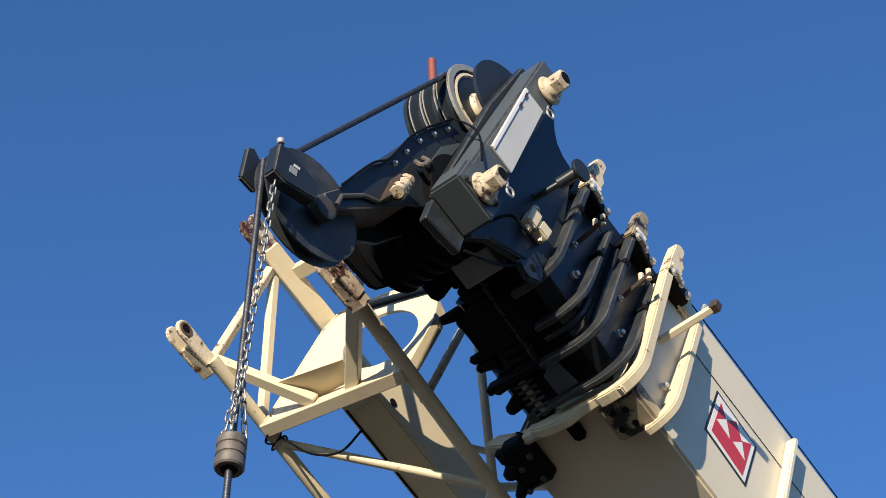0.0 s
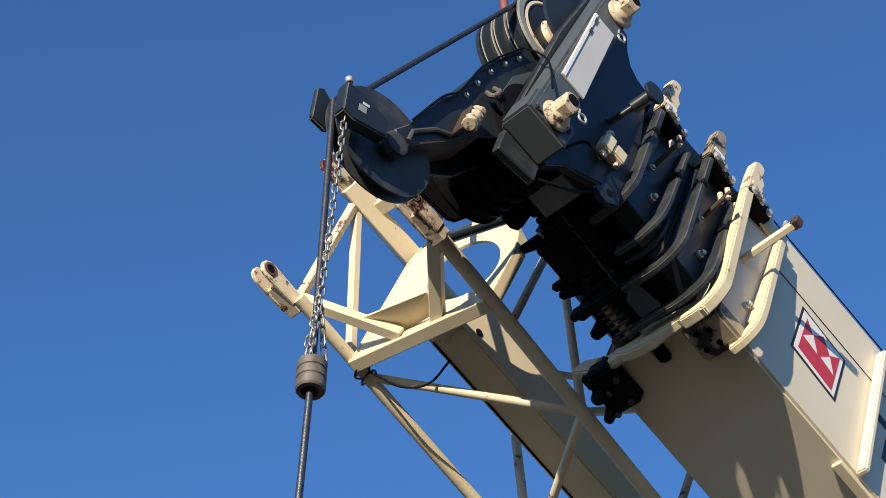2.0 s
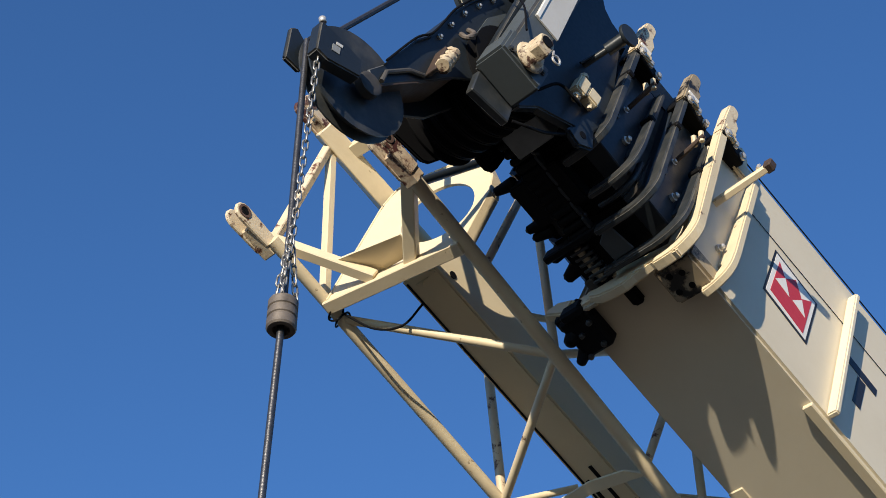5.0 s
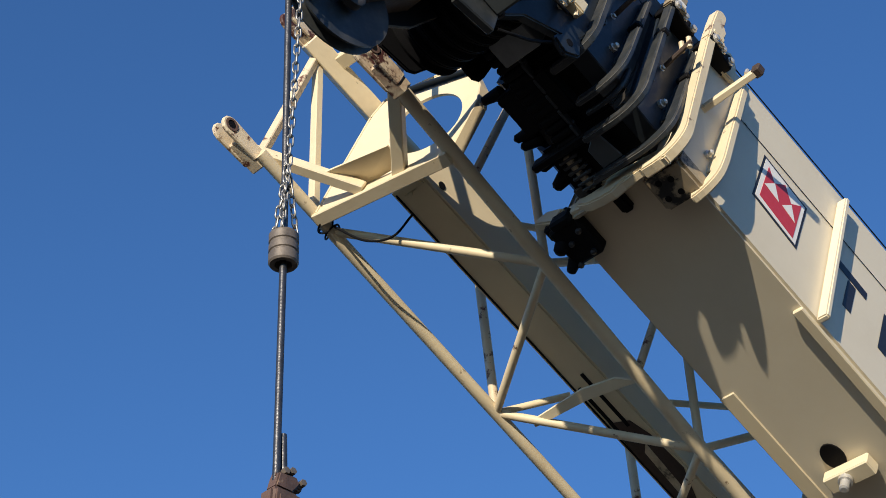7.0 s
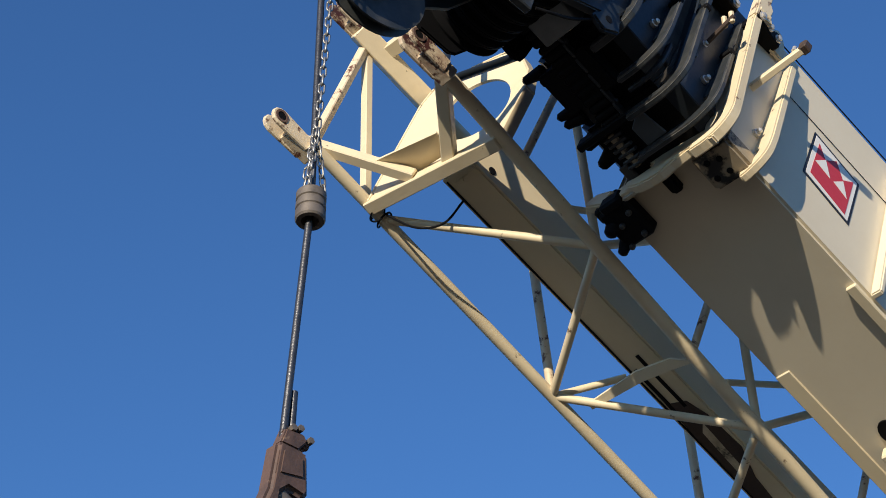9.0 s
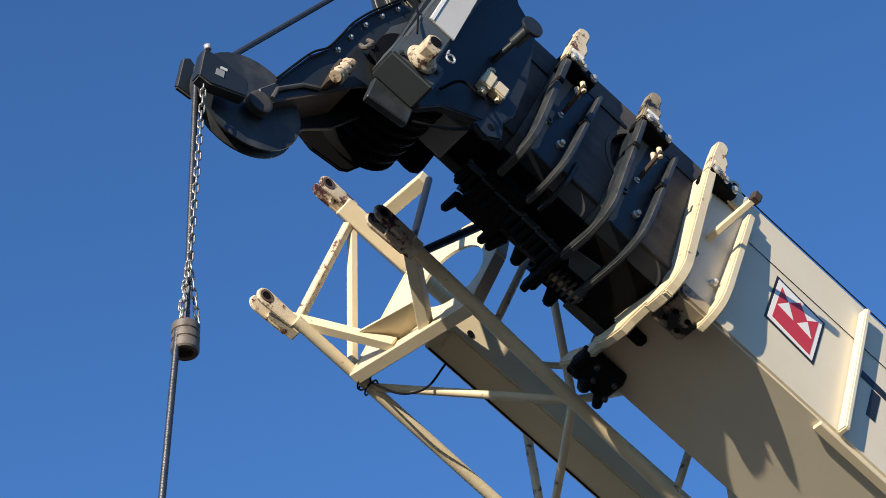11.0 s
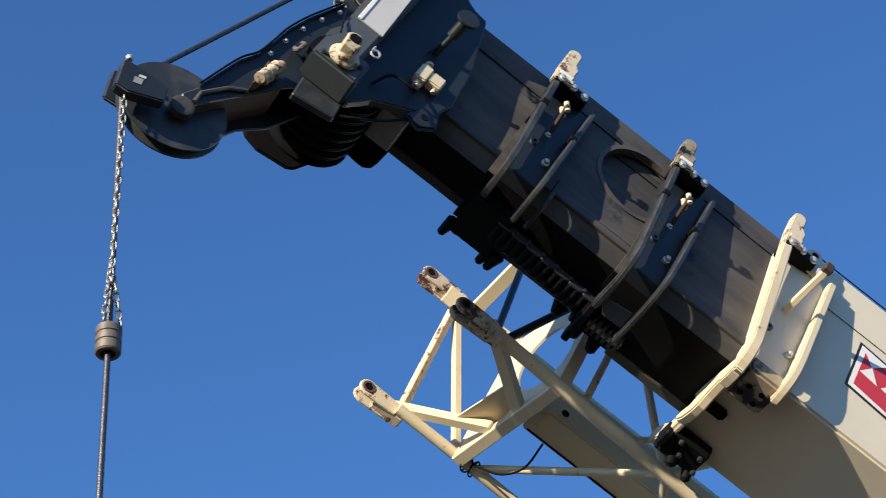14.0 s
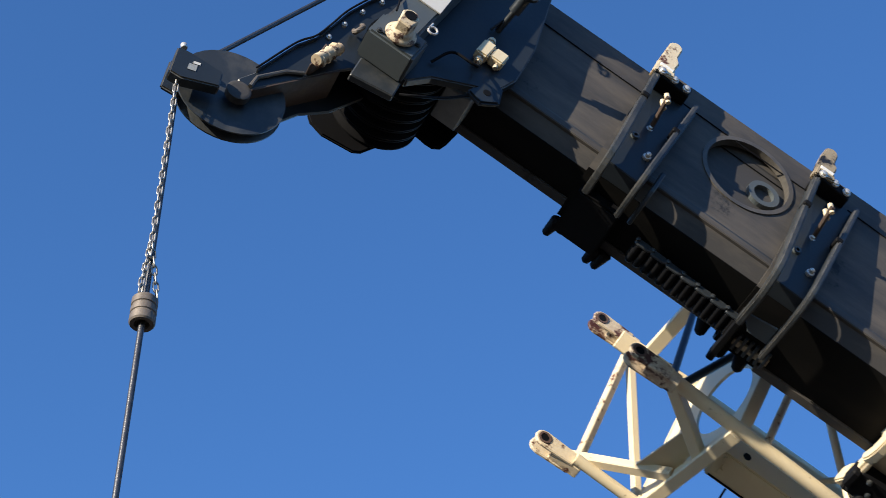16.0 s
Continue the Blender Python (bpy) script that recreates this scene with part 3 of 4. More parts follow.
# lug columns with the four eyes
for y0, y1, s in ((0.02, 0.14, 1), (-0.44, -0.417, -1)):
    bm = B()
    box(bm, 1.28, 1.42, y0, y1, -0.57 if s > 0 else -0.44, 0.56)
    # far column and its lugs get darker colours in place of shade
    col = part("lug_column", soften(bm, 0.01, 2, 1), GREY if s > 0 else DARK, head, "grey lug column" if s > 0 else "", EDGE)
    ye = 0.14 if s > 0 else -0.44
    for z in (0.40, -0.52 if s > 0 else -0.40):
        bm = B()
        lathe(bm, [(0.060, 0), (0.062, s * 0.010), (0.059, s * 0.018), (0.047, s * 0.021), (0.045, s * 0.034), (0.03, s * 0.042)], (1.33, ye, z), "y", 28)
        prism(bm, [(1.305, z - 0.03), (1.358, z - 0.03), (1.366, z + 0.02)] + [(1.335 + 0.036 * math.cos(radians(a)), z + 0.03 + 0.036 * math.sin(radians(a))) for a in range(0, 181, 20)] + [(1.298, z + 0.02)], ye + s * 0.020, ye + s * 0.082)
        lug = part("jib_lug", soften(bm, 0.005), LUG if s > 0 else DARK_RUST, col, "rust-chipped cream lug" if s > 0 else "rusty lug, coloured dark for the far side's shade")
        part("lug_hole", lathe(B(), [(0.024, 0), (0.024, s * 0.003)], (1.335, ye + s * 0.0825, z + 0.028), "y", 14), RUBBER_AND_SHADE, col)
bm = B()
prism(bm, [(1.415, 0.245), (1.305, 0.245), (1.278, -0.278), (1.396, -0.278)], 0.142, 0.148)
panel = part("reflector_panel", bm, WHITE, head, "weathered white panel on the lug column")
bm = B()
prism(bm, [(1.4145, 0.244), (1.398, 0.244), (1.379, -0.277), (1.3955, -0.277)], 0.148, 0.152)
part("panel_edge", soften(bm, 0.0015), LOGO_WHITE, panel, "bright folded edge of the panel")
for za in (0.19, 0.10):
    bm = B()
    prism(bm, [(1.403 + 0.036 * (za - 0.2), za + 0.03), (1.394 + 0.036 * (za - 0.2), za + 0.028), (1.393 + 0.036 * (za - 0.2), za - 0.012), (1.401 + 0.036 * (za - 0.2), za - 0.008)], 0.152, 0.1535)
    part("rust_spot", bm, DARK_RUST, panel)
bm = B()
box(bm, 1.235, 1.435, 0.0, 0.135, -0.585, -0.44)
part("lower_box", soften(bm, 0.010, 2), GREY, head)
stud(1.26, 0.135, -0.50, head, 0.012, 0.012, mat=FLANGE)
stud(1.40, 0.135, -0.56, head, 0.012, 0.012, mat=FLANGE)
bm = B()
prism(bm, [(1.394, -0.70), (1.409, -0.58), (1.233, -0.57), (1.22, -0.662)], -0.03, 0.004)
part("lower_bracket", soften(bm, 0.005), FLANGE, head, "scuffed black bracket plate")
bm = B()
box(bm, 1.005, 1.12, -0.27, -0.10, -0.298, -0.18)
part("foot_bracket", soften(bm, 0.005), PALE, head, "pale galvanised foot bracket")

# upper sheaves
def sheave(name, centre, r, y0, y1, mat, parent, hub=None):
    w = y1 - y0
    bm = B()
    lathe(bm, [(r * 0.3, y0), (r, y0), (r, y0 + w * 0.12), (r * 0.86, y0 + w * 0.35), (r * 0.86, y0 + w * 0.65), (r, y1 - w * 0.12), (r, y1), (r * 0.3, y1)], (centre[0], 0, centre[1]), "y", 40)
    s = part(name, bm, mat, parent)
    if hub:
        part("sheave_rim", ring(B(), (centre[0], 0, centre[1]), r * 0.86, r * 0.99, y1, y1 + 0.008, "y", 40), PALE, s, "pale worn sheave rim")
        bm = B()
        lathe(bm, [(r * 0.80, y1 - 0.006), (r * 0.80, y1 + 0.004), (r * 0.74, y1 + 0.006), (r * 0.70, y1 - 0.002), (r * 0.36, y1 - 0.002), (r * 0.30, y1 + 0.02), (r * 0.12, y1 + 0.022)], (centre[0], 0, centre[1]), "y", 32)
        hub_ = part("sheave_hub", bm, hub, s, "rust-chipped cream hub with lightening holes")
        for k in range(5):
            a = 2 * math.pi * (k + 0.3) / 5
            part("hub_hole", lathe(B(), [(r * 0.15, 0), (r * 0.15, 0.002)], (centre[0] + r * 0.53 * math.cos(a), y1 - 0.003, centre[1] + r * 0.53 * math.sin(a)), "y", 16), RUBBER_AND_SHADE, hub_)
    return s


US = (1.405, 0.46)
for y0, y1, hub in ((-0.205, -0.15, CREAM_RUST), (-0.275, -0.22, None), (-0.345, -0.29, None)):
    s_ = sheave("upper_sheave", US, 0.20, y0, y1, DARK, head, hub)
    for yy in (y0, y1):
        part("flange_edge", ring(B(), (US[0], 0, US[1]), 0.194, 0.202, yy - 0.002, yy + 0.002, "y", 40), BRIGHT_WEAR, s_, "bright worn sheave edge")
bm = B()
lathe(bm, [(0.20, -0.398), (0.20, -0.38)], (1.40, 0, 0.50), "y", 40)
part("guard_disc", bm, DARK, head)
bm = B()
lathe(bm, [(0.20, -0.055), (0.20, -0.04)], (1.36, 0, 0.455), "y", 40)
part("guard_disc", bm, DARK, head)
part("sheave_axle", tube(B(), (1.405, -0.41, 0.46), (1.405, 0.0, 0.46), 0.03, 16), STEEL, head)
part("red_rope_guard_rod", tube(B(), (1.54, -0.40, 0.74), (1.62, -0.40, 0.89), 0.017, 12), RED, head, "faded red rope guard rod")

# lower sheave stack between the cheeks
LS = (1.30, -0.345)
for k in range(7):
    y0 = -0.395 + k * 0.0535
    sheave("lower_sheave", LS, 0.18, y0, y0 + 0.05, RUBBER_AND_SHADE, head)

# nose with its sheave
NS = (1.685, -1.005)
nose = [(1.40, 0.10), (1.50, 0.02), (1.53, -0.09), (1.56, -0.20), (1.583, -0.33), (1.588, -0.45), (1.597, -0.56), (1.63, -0.66), (1.662, -0.90), (1.69, -0.985), (1.645, -1.03), (1.585, -0.90), (1.52, -0.77), (1.45, -0.62), (1.36, -0.48)]
deep = nose[:11] + [(1.56, -0.99), (1.505, -0.88), (1.475, -0.79), (1.40, -0.68), (1.34, -0.50)]
for y0, y1, outline in ((-0.09, -0.075, nose), (-0.235, -0.22, deep)):
    bm = B()
    prism(bm, outline, y0, y1)
    part("nose_plate", soften(bm, 0.004, 1, 1), DARK, head, "", EDGE)
bm = B()
top = nose[1:9]
prism(bm, top + [(x - 0.006, z) for x, z in top[::-1]], -0.25, -0.06)
part("nose_cover", bm, DARK, head, "black cover plate of the nose")
bm = B()
for (xa, za), (xb, zb) in zip(nose[10:13], nose[11:14]):
    d = Vector((zb - za, xa - xb)).normalized() * 0.006
    prism(bm, [(xa, za), (xb, zb), (xb - d.x, zb - d.y), (xa - d.x, za - d.y)], -0.235, -0.075)
part("nose_floor", bm, DARK_RUST, head, "brown rusty inner plate of the nose")
part("nose_lip", sweep(B(), [(1.635, -0.066, -0.99), (1.641, -0.066, -0.93), (1.584, -0.066, -0.815), (1.532, -0.066, -0.765)], 0.0085, 8), RIM, head, "rubbed lip of the nose plate")
part("edge_cable", sweep(B(), flow([(x + 0.004, -0.055, z) for x, z in nose[1:9]]), 0.0045, 8), RUBBER_AND_SHADE, head)
sheave("nose_sheave", NS, 0.205, -0.175, -0.125, FLANGE, head)
bm = B()
prism(bm, [(1.912, -1.07), (1.905, -1.095), (1.868, -1.20), (1.82, -1.195), (1.70, -1.118), (1.73, -1.045), (1.86, -1.055), (1.885, -1.06)], -0.085, -0.035)
abox = part("switch_box", soften(bm, 0.006, 2, 1), DARK, head, "black limit switch box", EDGE)
bm = B()
prism(bm, [(1.838, -1.112), (1.828, -1.142), (1.80, -1.128), (1.81, -1.098)], -0.035, -0.033)
part("rating_plate", bm, PALE, abox)
bm = B()
prism(bm, [(1.832, -1.09), (1.828, -1.102), (1.805, -1.09), (1.809, -1.078)], -0.035, -0.033)
part("rating_plate", bm, WHITE, abox)
part("box_bolt", tube(B(), (1.90, -0.06, -1.035), (1.912, -0.06, -1.02), 0.012, 10), BOLT, abox)
bm = B()
prism(bm, [(1.948, -0.98), (1.90, -1.12), (1.83, -1.11), (1.86, -0.98), (1.93, -0.95)], -0.215, -0.195)
part("rope_guard", soften(bm, 0.006, 2, 1), DARK, head, "", EDGE)

# thin signal wires along the sections
for thing, y, z, x0, x1 in ((head, -0.079, 0.37, -1.3, 1.0), (mid_inner, -0.034, 0.40, -1.5, 0.80), (mid_outer, -0.017, 0.42, -1.5, 0.5)):
    part("signal_wire", sweep(B(), [(x0 + (x1 - x0) * k / 8, y, z + 0.006 * math.sin(k * 1.7)) for k in range(9)], 0.0028, 6), RUBBER_AND_SHADE, thing)
# scuffed guide rails along both edges of the cut lower corners
for thing, y0, y1, z0, x0, x1 in ((head, -0.39, -0.082, -0.185, -1.3, 1.02), (mid_inner, -0.43, -0.037, -0.215, -1.5, 0.74), (mid_outer, -0.47, -0.02, -0.245, -1.5, 0.47)):
    bm = B()
    box(bm, x0, x1, y1 - 0.022, y1 + 0.007, z0 + 0.062, z0 + 0.098)
    part("guide_rail", soften(bm, 0.004), DARK_DUSTY, thing, "scuffed brown guide rail")
    bm = B()
    box(bm, x0, x1, y0 + 0.045, y0 + 0.09, z0 - 0.016, z0 + 0.016)
    part("guide_rail", soften(bm, 0.004), DARK_DUSTY, thing, "scuffed brown guide rail")
# worn weld seams low on the sections
for thing, y, z, x0, x1 in ((head, -0.0825, -0.085, -1.3, 1.0), (mid_inner, -0.0375, -0.115, -1.5, 0.74), (mid_outer, -0.0205, -0.145, -1.5, 0.47)):
    bm = B()
    box(bm, x0, x1, y, y + 0.004, z - 0.006, z + 0.006)
    part("weld_seam", bm, FLANGE, thing)

# fittings on the head
bm = B()
tube(bm, (1.094, 0.01, 0.01), (1.081, 0.115, 0.062), 0.013, 12)
tube(bm, (1.081, 0.105, 0.058), (1.073, 0.185, 0.095), 0.025, 16)
lathe(bm, [(0.046, 0), (0.048, 0.006), (0.046, 0.014)], (1.071, 0.183, 0.10), "y", 24)
tube(bm, (1.10, 0.06, 0.03), (1.115, 0.03, -0.02), 0.006, 6)
part("stow_pin", bm, DARK, head)
bm = B()
box(bm, 0.985, 1.045, 0.02, 0.066, -0.205, -0.135)
jbox = part("junction_box", soften(bm, 0.006, 2), CREAM_WORN, head, "dirty white junction box with cable glands")
bm = B()
box(bm, 1.048, 1.10, 0.022, 0.068, -0.225, -0.13)
part("box_lid", soften(bm, 0.006, 2), CREAM_WORN, jbox)
for xa, za, xb, zb, rr in ((1.07, -0.135, 1.08, -0.10, 0.012), (1.078, -0.105, 1.082, -0.09, 0.017), (1.07, -0.215, 1.068, -0.26, 0.013), (1.069, -0.235, 1.068, -0.25, 0.018), (1.01, -0.195, 1.0, -0.225, 0.010)):
    part("cable_gland", tube(B(), (xa, 0.042, za), (xb, 0.042, zb), rr, 8), CREAM_RUST, jbox)
part("signal_cable", sweep(B(), flow([(1.068, 0.042, -0.25), (1.05, 0.07, -0.31), (1.08, 0.08, -0.33), (1.16, 0.07, -0.33), (1.2, 0.03, -0.40)]), 0.006), RUBBER_AND_SHADE, head)
part("signal_cable", sweep(B(), flow([(1.21, 0.0, -0.63), (1.15, 0.02, -0.60), (1.08, 0.0, -0.50), (1.0, 0.0, -0.38)]), 0.006), RUBBER_AND_SHADE, head)
part("signal_cable", sweep(B(), flow([(1.525, -0.04, -0.03), (1.475, 0.05, -0.12), (1.445, 0.13, -0.27), (1.40, 0.165, -0.44)]), 0.004), RUBBER_AND_SHADE, head)
bm = B()
tube(bm, (1.50, -0.04, -0.56), (1.52, 0.0, -0.74), 0.022, 14)
for k in range(4):
    lathe(bm, [(0.026, k * 0.045), (0.03, k * 0.045 + 0.012), (0.02, k * 0.045 + 0.02)], (1.513 - 0.002 * k, -0.012 - 0.008 * k, -0.73), "z", 9)
part("hydraulic_fitting", bm, LUG, head, "pale corroded rope wedge fitting")
part("hoist_rope_span", sweep(B(), [(1.40, -0.18, 0.648), (1.48, -0.18, 0.632), (1.545, -0.178, 0.58), (1.585, -0.172, 0.50), (1.838, -0.145, -0.90), (1.868, -0.15, -0.98), (1.878, -0.15, -1.05)], 0.0105), STEEL, head, "dark greasy wire rope span")

for x, y, z in ((1.27, 0.15, -0.36), (1.30, 0.15, 0.30)):
    pts = [(x, y, z)] + [(x - 0.02 + 0.018 * math.cos(a * 0.5), y + 0.012, z - 0.05 + 0.02 * math.sin(a * 0.5)) for a in range(0, 13)]
    part("hair_pin", sweep(B(), pts, 0.0045, 6), BOLT, head, "bright hair pin")
for k in range(5):
    (xa, za), (xb, zb) = nose[1 + k], nose[2 + k]
    stud((xa + xb) / 2 - 0.025, -0.075, (za + zb) / 2, head, 0.011, 0.014)
bm = B()
prism(bm, [(1.50, -0.62), (1.545, -0.60), (1.53, -0.76), (1.515, -0.745)], -0.075, -0.02)
part("nose_stiffener", soften(bm, 0.004), DARK_RUST, head)
part("rope_dead_end", sweep(B(), flow([(1.515, -0.06, -0.40), (1.50, -0.03, -0.44), (1.49, -0.02, -0.40), (1.505, -0.05, -0.36)]), 0.010, 8), IRON, head)
bm = B()
prism(bm, [(1.42, -0.02), (1.47, -0.16), (1.47, -0.34), (1.42, -0.28)], -0.074, -0.066)
part("cover_patch", bm, GREY, head)
bm = B()
lathe(bm, [(0.046, -0.03), (0.046, 0.0), (0.040, 0.003), (0.03, 0.003)], (1.655, -0.075, -1.03), "y", 24)
part("nose_pin_cap", bm, DARK_DUSTY, head)
ear = prism(B(), [(0.27, 0.40), (0.40, 0.40), (0.395, 0.47), (0.372, 0.53), (0.345, 0.555), (0.315, 0.545), (0.29, 0.50)], 0.028, 0.05)
part("eye_plate", soften(ear, 0.006, 2), CREAM_WORN, base, "cream eye plate on the collar")
part("eye_hole", lathe(B(), [(0.016, 0.05), (0.016, 0.0515)], (0.34, 0, 0.512), "y", 16), RUBBER_AND_SHADE, base)
bm = B()
prism(bm, [(1.0, -0.30), (0.93, -0.26), (0.90, -0.36), (0.96, -0.42), (1.03, -0.40)], -0.005, 0.022)
part("rear_ear", soften(bm, 0.008, 2), DARK, head)
part("ear_hole", lathe(B(), [(0.016, 0), (0.016, 0.002)], (0.965, 0.022, -0.35), "y", 14), RUBBER_AND_SHADE, head)

# drag chain and hose lugs under the middle sections
bm = B()
for q in (-0.019, 0.015):
    tube(bm, (q, -0.055, -0.006), (q, 0.028, -0.002), 0.0168, 10)
    lathe(bm, [(0.0168, 0.0), (0.013, -0.010), (0.004, -0.014)], (q, -0.055, -0.006), "y", 10)
box(bm, -0.036, 0.036, -0.062, 0.03, 0.004, 0.022)
# link colour is taken down to black for the shade under the head
link = part("chain_link", soften(bm, 0.003), RUBBER_AND_SHADE, mid_outer, "")
link.location = (0.665, -0.27, -0.272)
bm = B()
prism(bm, [(-0.022 + 0.02 * math.cos(radians(a)), 0.018 * math.sin(radians(a))) for a in range(90, 271, 30)] + [(0.018 + 0.02 * math.cos(radians(a)), 0.018 * math.sin(radians(a))) for a in range(-90, 91, 30)], 0.030, 0.042)
plate_ = part("link_plate", soften(bm, 0.003), FLANGE, link, "worn grey link plate")
knuckle = part("link_pin", lathe(B(), [(0.010, 0.042), (0.010, 0.050), (0.005, 0.052)], (0.03, 0, 0.004), "y", 10), FLANGE, link)
for k in range(1, 7):
    o = again(link, x=0.072 * k, y=0.004 * k)
    for piece in (plate_, knuckle):
        c_ = piece.copy()
        scene.collection.objects.link(c_)
        c_.parent = o
bm = B()
box(bm, 0.74, 0.93, -0.40, -0.16, -0.285, -0.222)
part("guide_box", soften(bm, 0.008, 2), RUBBER_AND_SHADE, mid_inner, "black guide box under the collar")
bm = B()
prism(bm, [(0.64, -0.158), (0.50, -0.136), (0.496, -0.232), (0.585, -0.234)], -0.312, -0.302, "z")
part("gusset_plate", soften(bm, 0.003), GREY, mid_outer, "grey gusset plate under the collar")
bm = B()
tube(bm, (0.53, -0.40, -0.21), (0.515, -0.475, -0.26), 0.04, 12, 0.02)
lump = part("roller_arm", soften(bm, 0.01), RUBBER_AND_SHADE, mid_outer)
again(lump, x=0.09, z=0.01)
again(lump, x=0.2, y=0.02, z=0.03)
bm = B()
tube(bm, (0.93, -0.38, -0.23), (0.945, -0.475, -0.245), 0.03, 12, 0.016)
lump = part("roller_arm", soften(bm, 0.01), RUBBER_AND_SHADE, mid_inner)
for dx in (-0.19, -0.23):
    again(lump, x=dx)
bm = B()
box(bm, 0.44, 0.60, -0.36, -0.33, -0.272, -0.252)
clamp_bar = part("hose_clamp", soften(bm, 0.003), PAD, mid_outer, "worn hose clamp bar with teeth")
bm = B()
box(bm, 0.445, 0.459, -0.385, -0.30, -0.274, -0.25)
# teeth darker than the bar, imitating the shadow they hang in
tooth = part("clamp_tooth", soften(bm, 0.003), FLANGE, clamp_bar)
for k in range(1, 6):
    again(tooth, x=0.027 * k)

# ---- lattice jib stowed beside the boom ----
jib = tagged(new("lattice_jib"), "cream tubular lattice jib stowed beside the boom, chipped at its ends", "lattice jib")


def bar(a, b, r=0.028, mat=None, name="lattice_tube", n=12):
    return part(name, tube(B(), a, b, r, n), mat or (CREAM_WORN if name == "lattice_tube" else CREAM), jib)


OC = lambda x: (x, -1.335 + 0.02 * x, -0.335)
IC = lambda x: (x, -0.715 + 0.045 * x, -0.30)
UC = lambda x: (x, -1.30, 0.43)
UI = lambda x: (x, -0.70, 0.43)
for f, x0, r in ((OC, 1.30, 0.026), (IC, 1.25, 0.030), (UC, 1.40, 0.036), (UI, 0.80, 0.03)):
    bar(f(-5.5), f(x0), r, CREAM_WORN if f in (OC, IC) else CREAM, "chord_tube", 16)


def fork(x, y, z, mat, dirx=1):
    """The two-plate eye at a chord's end."""
    bm = B()
    for dy in (-0.035, 0.02):
        pts = [(x - 0.16, z - 0.035), (x - 0.01, z - 0.042)] + [(x + 0.042 * math.cos(radians(a)), z + 0.042 * math.sin(radians(a))) for a in range(-90, 91, 30)] + [(x - 0.16, z + 0.035)]
        prism(bm, pts, y + dy, y + dy + 0.018)
    box(bm, x - 0.20, x - 0.055, y - 0.03, y + 0.033, z - 0.034, z + 0.034)
    f = part("pin_fork", soften(bm, 0.005), mat, jib, "rust-chipped pin fork")
    for dy in (-0.0365, 0.0385):
        part("pin_hole", lathe(B(), [(0.02, 0), (0.02, 0.001)], (x, y + dy, z), "y", 16), RUBBER_AND_SHADE, f)
        part("pin_bush", ring(B(), (x, 0, z), 0.02, 0.03, y + dy - 0.003, y + dy + 0.003, "y", 20), RUST, f)
    return f


fork(1.455, -1.36, -0.325, CREAM_RUST)
fork(1.37, -0.63, -0.35, FORK)
fork(1.53, -1.31, 0.45, FORK)

XB = 0.93


def square(a, b, w, mat=None, name="lattice_tube", roll=45):
    """A square hollow-section tube from a to b."""
    bm = B()
    a, b = Vector(a), Vector(b)
    tube(bm, (0, 0, 0), (0, 0, (b - a).length), w * 0.707, 4)
    bmesh.ops.rotate(bm, verts=bm.verts, cent=(0, 0, 0), matrix=Euler((0, 0, radians(roll))).to_matrix())
    bmesh.ops.rotate(bm, verts=bm.verts, cent=(0, 0, 0), matrix=(b - a).to_track_quat("Z", "Y").to_matrix())
    bmesh.ops.translate(bm, verts=bm.verts, vec=a)
    return part(name, soften(bm, 0.004), mat or CREAM, jib)


square((0.965, -1.32, -0.345), (0.865, -0.68, -0.318), 0.056, CREAM_WORN, "cross_tube")
square((1.27, -1.30, 0.44), (1.25, -0.90, 0.44), 0.06, name="cross_tube")
square((1.42, -1.30, 0.43), (0.99, -1.30, 0.425), 0.085, CREAM_WORN, "end_beam", 0)
square((1.32, -1.365, -0.29), (0.95, -1.07, -0.325), 0.046, CREAM_WORN)
square((1.285, -1.355, -0.28), (1.35, -1.32, 0.41), 0.036, CREAM_RUST)
square((XB + 0.05, -1.34, -0.31), (1.33, -1.33, 0.41), 0.036, CREAM_WORN)
square((0.915, -0.91, -0.31), (1.21, -0.655, -0.30), 0.052)
bar((1.20, -0.655, -0.29), (1.24, -0.88, 0.42), 0.016, DARK, "stow_strut")
bar((1.15, -0.66, -0.29), (0.99, -0.62, 0.10), 0.018, DARK, "stow_strut")


def sheet(name, pts, t, material, parent, label=""):
    """A flat plate through four or more corners, of thickness t."""
    bm = B()
    p = [Vector(q) for q in pts]
    nrm = (p[1] - p[0]).cross(p[2] - p[0]).normalized() * t
    lo = [bm.verts.new(q) for q in p]
    hi = [bm.verts.new(q + nrm) for q in p]
    bm.faces.new(lo[::-1])
    bm.faces.new(hi)
    for i in range(len(p)):
        j = (i + 1) % len(p)
        bm.faces.new((lo[i], lo[j], hi[j], hi[i]))
    return part(name, bm, material, parent, label)


# front bulkhead with its oval opening
bm = B()
rim = [(-1.287, -0.355), (-1.268, 0.333), (-1.235, 0.45), (-1.062, 0.478), (-0.90, 0.482), (-0.845, 0.462), (-0.777, 0.365), (-0.705, 0.215), (-0.675, 0.065), (-0.695, -0.305)]
OY, OZ = -0.915, 0.067


def skew(y, z, s):
    """A place on the slanting bulkhead, s metres before its rear face."""
    return (0.985 - 0.21 * (y + 1.27) + 0.055 * (z + 0.35) + s, y, z)


n = 56
inner, outer = [], []
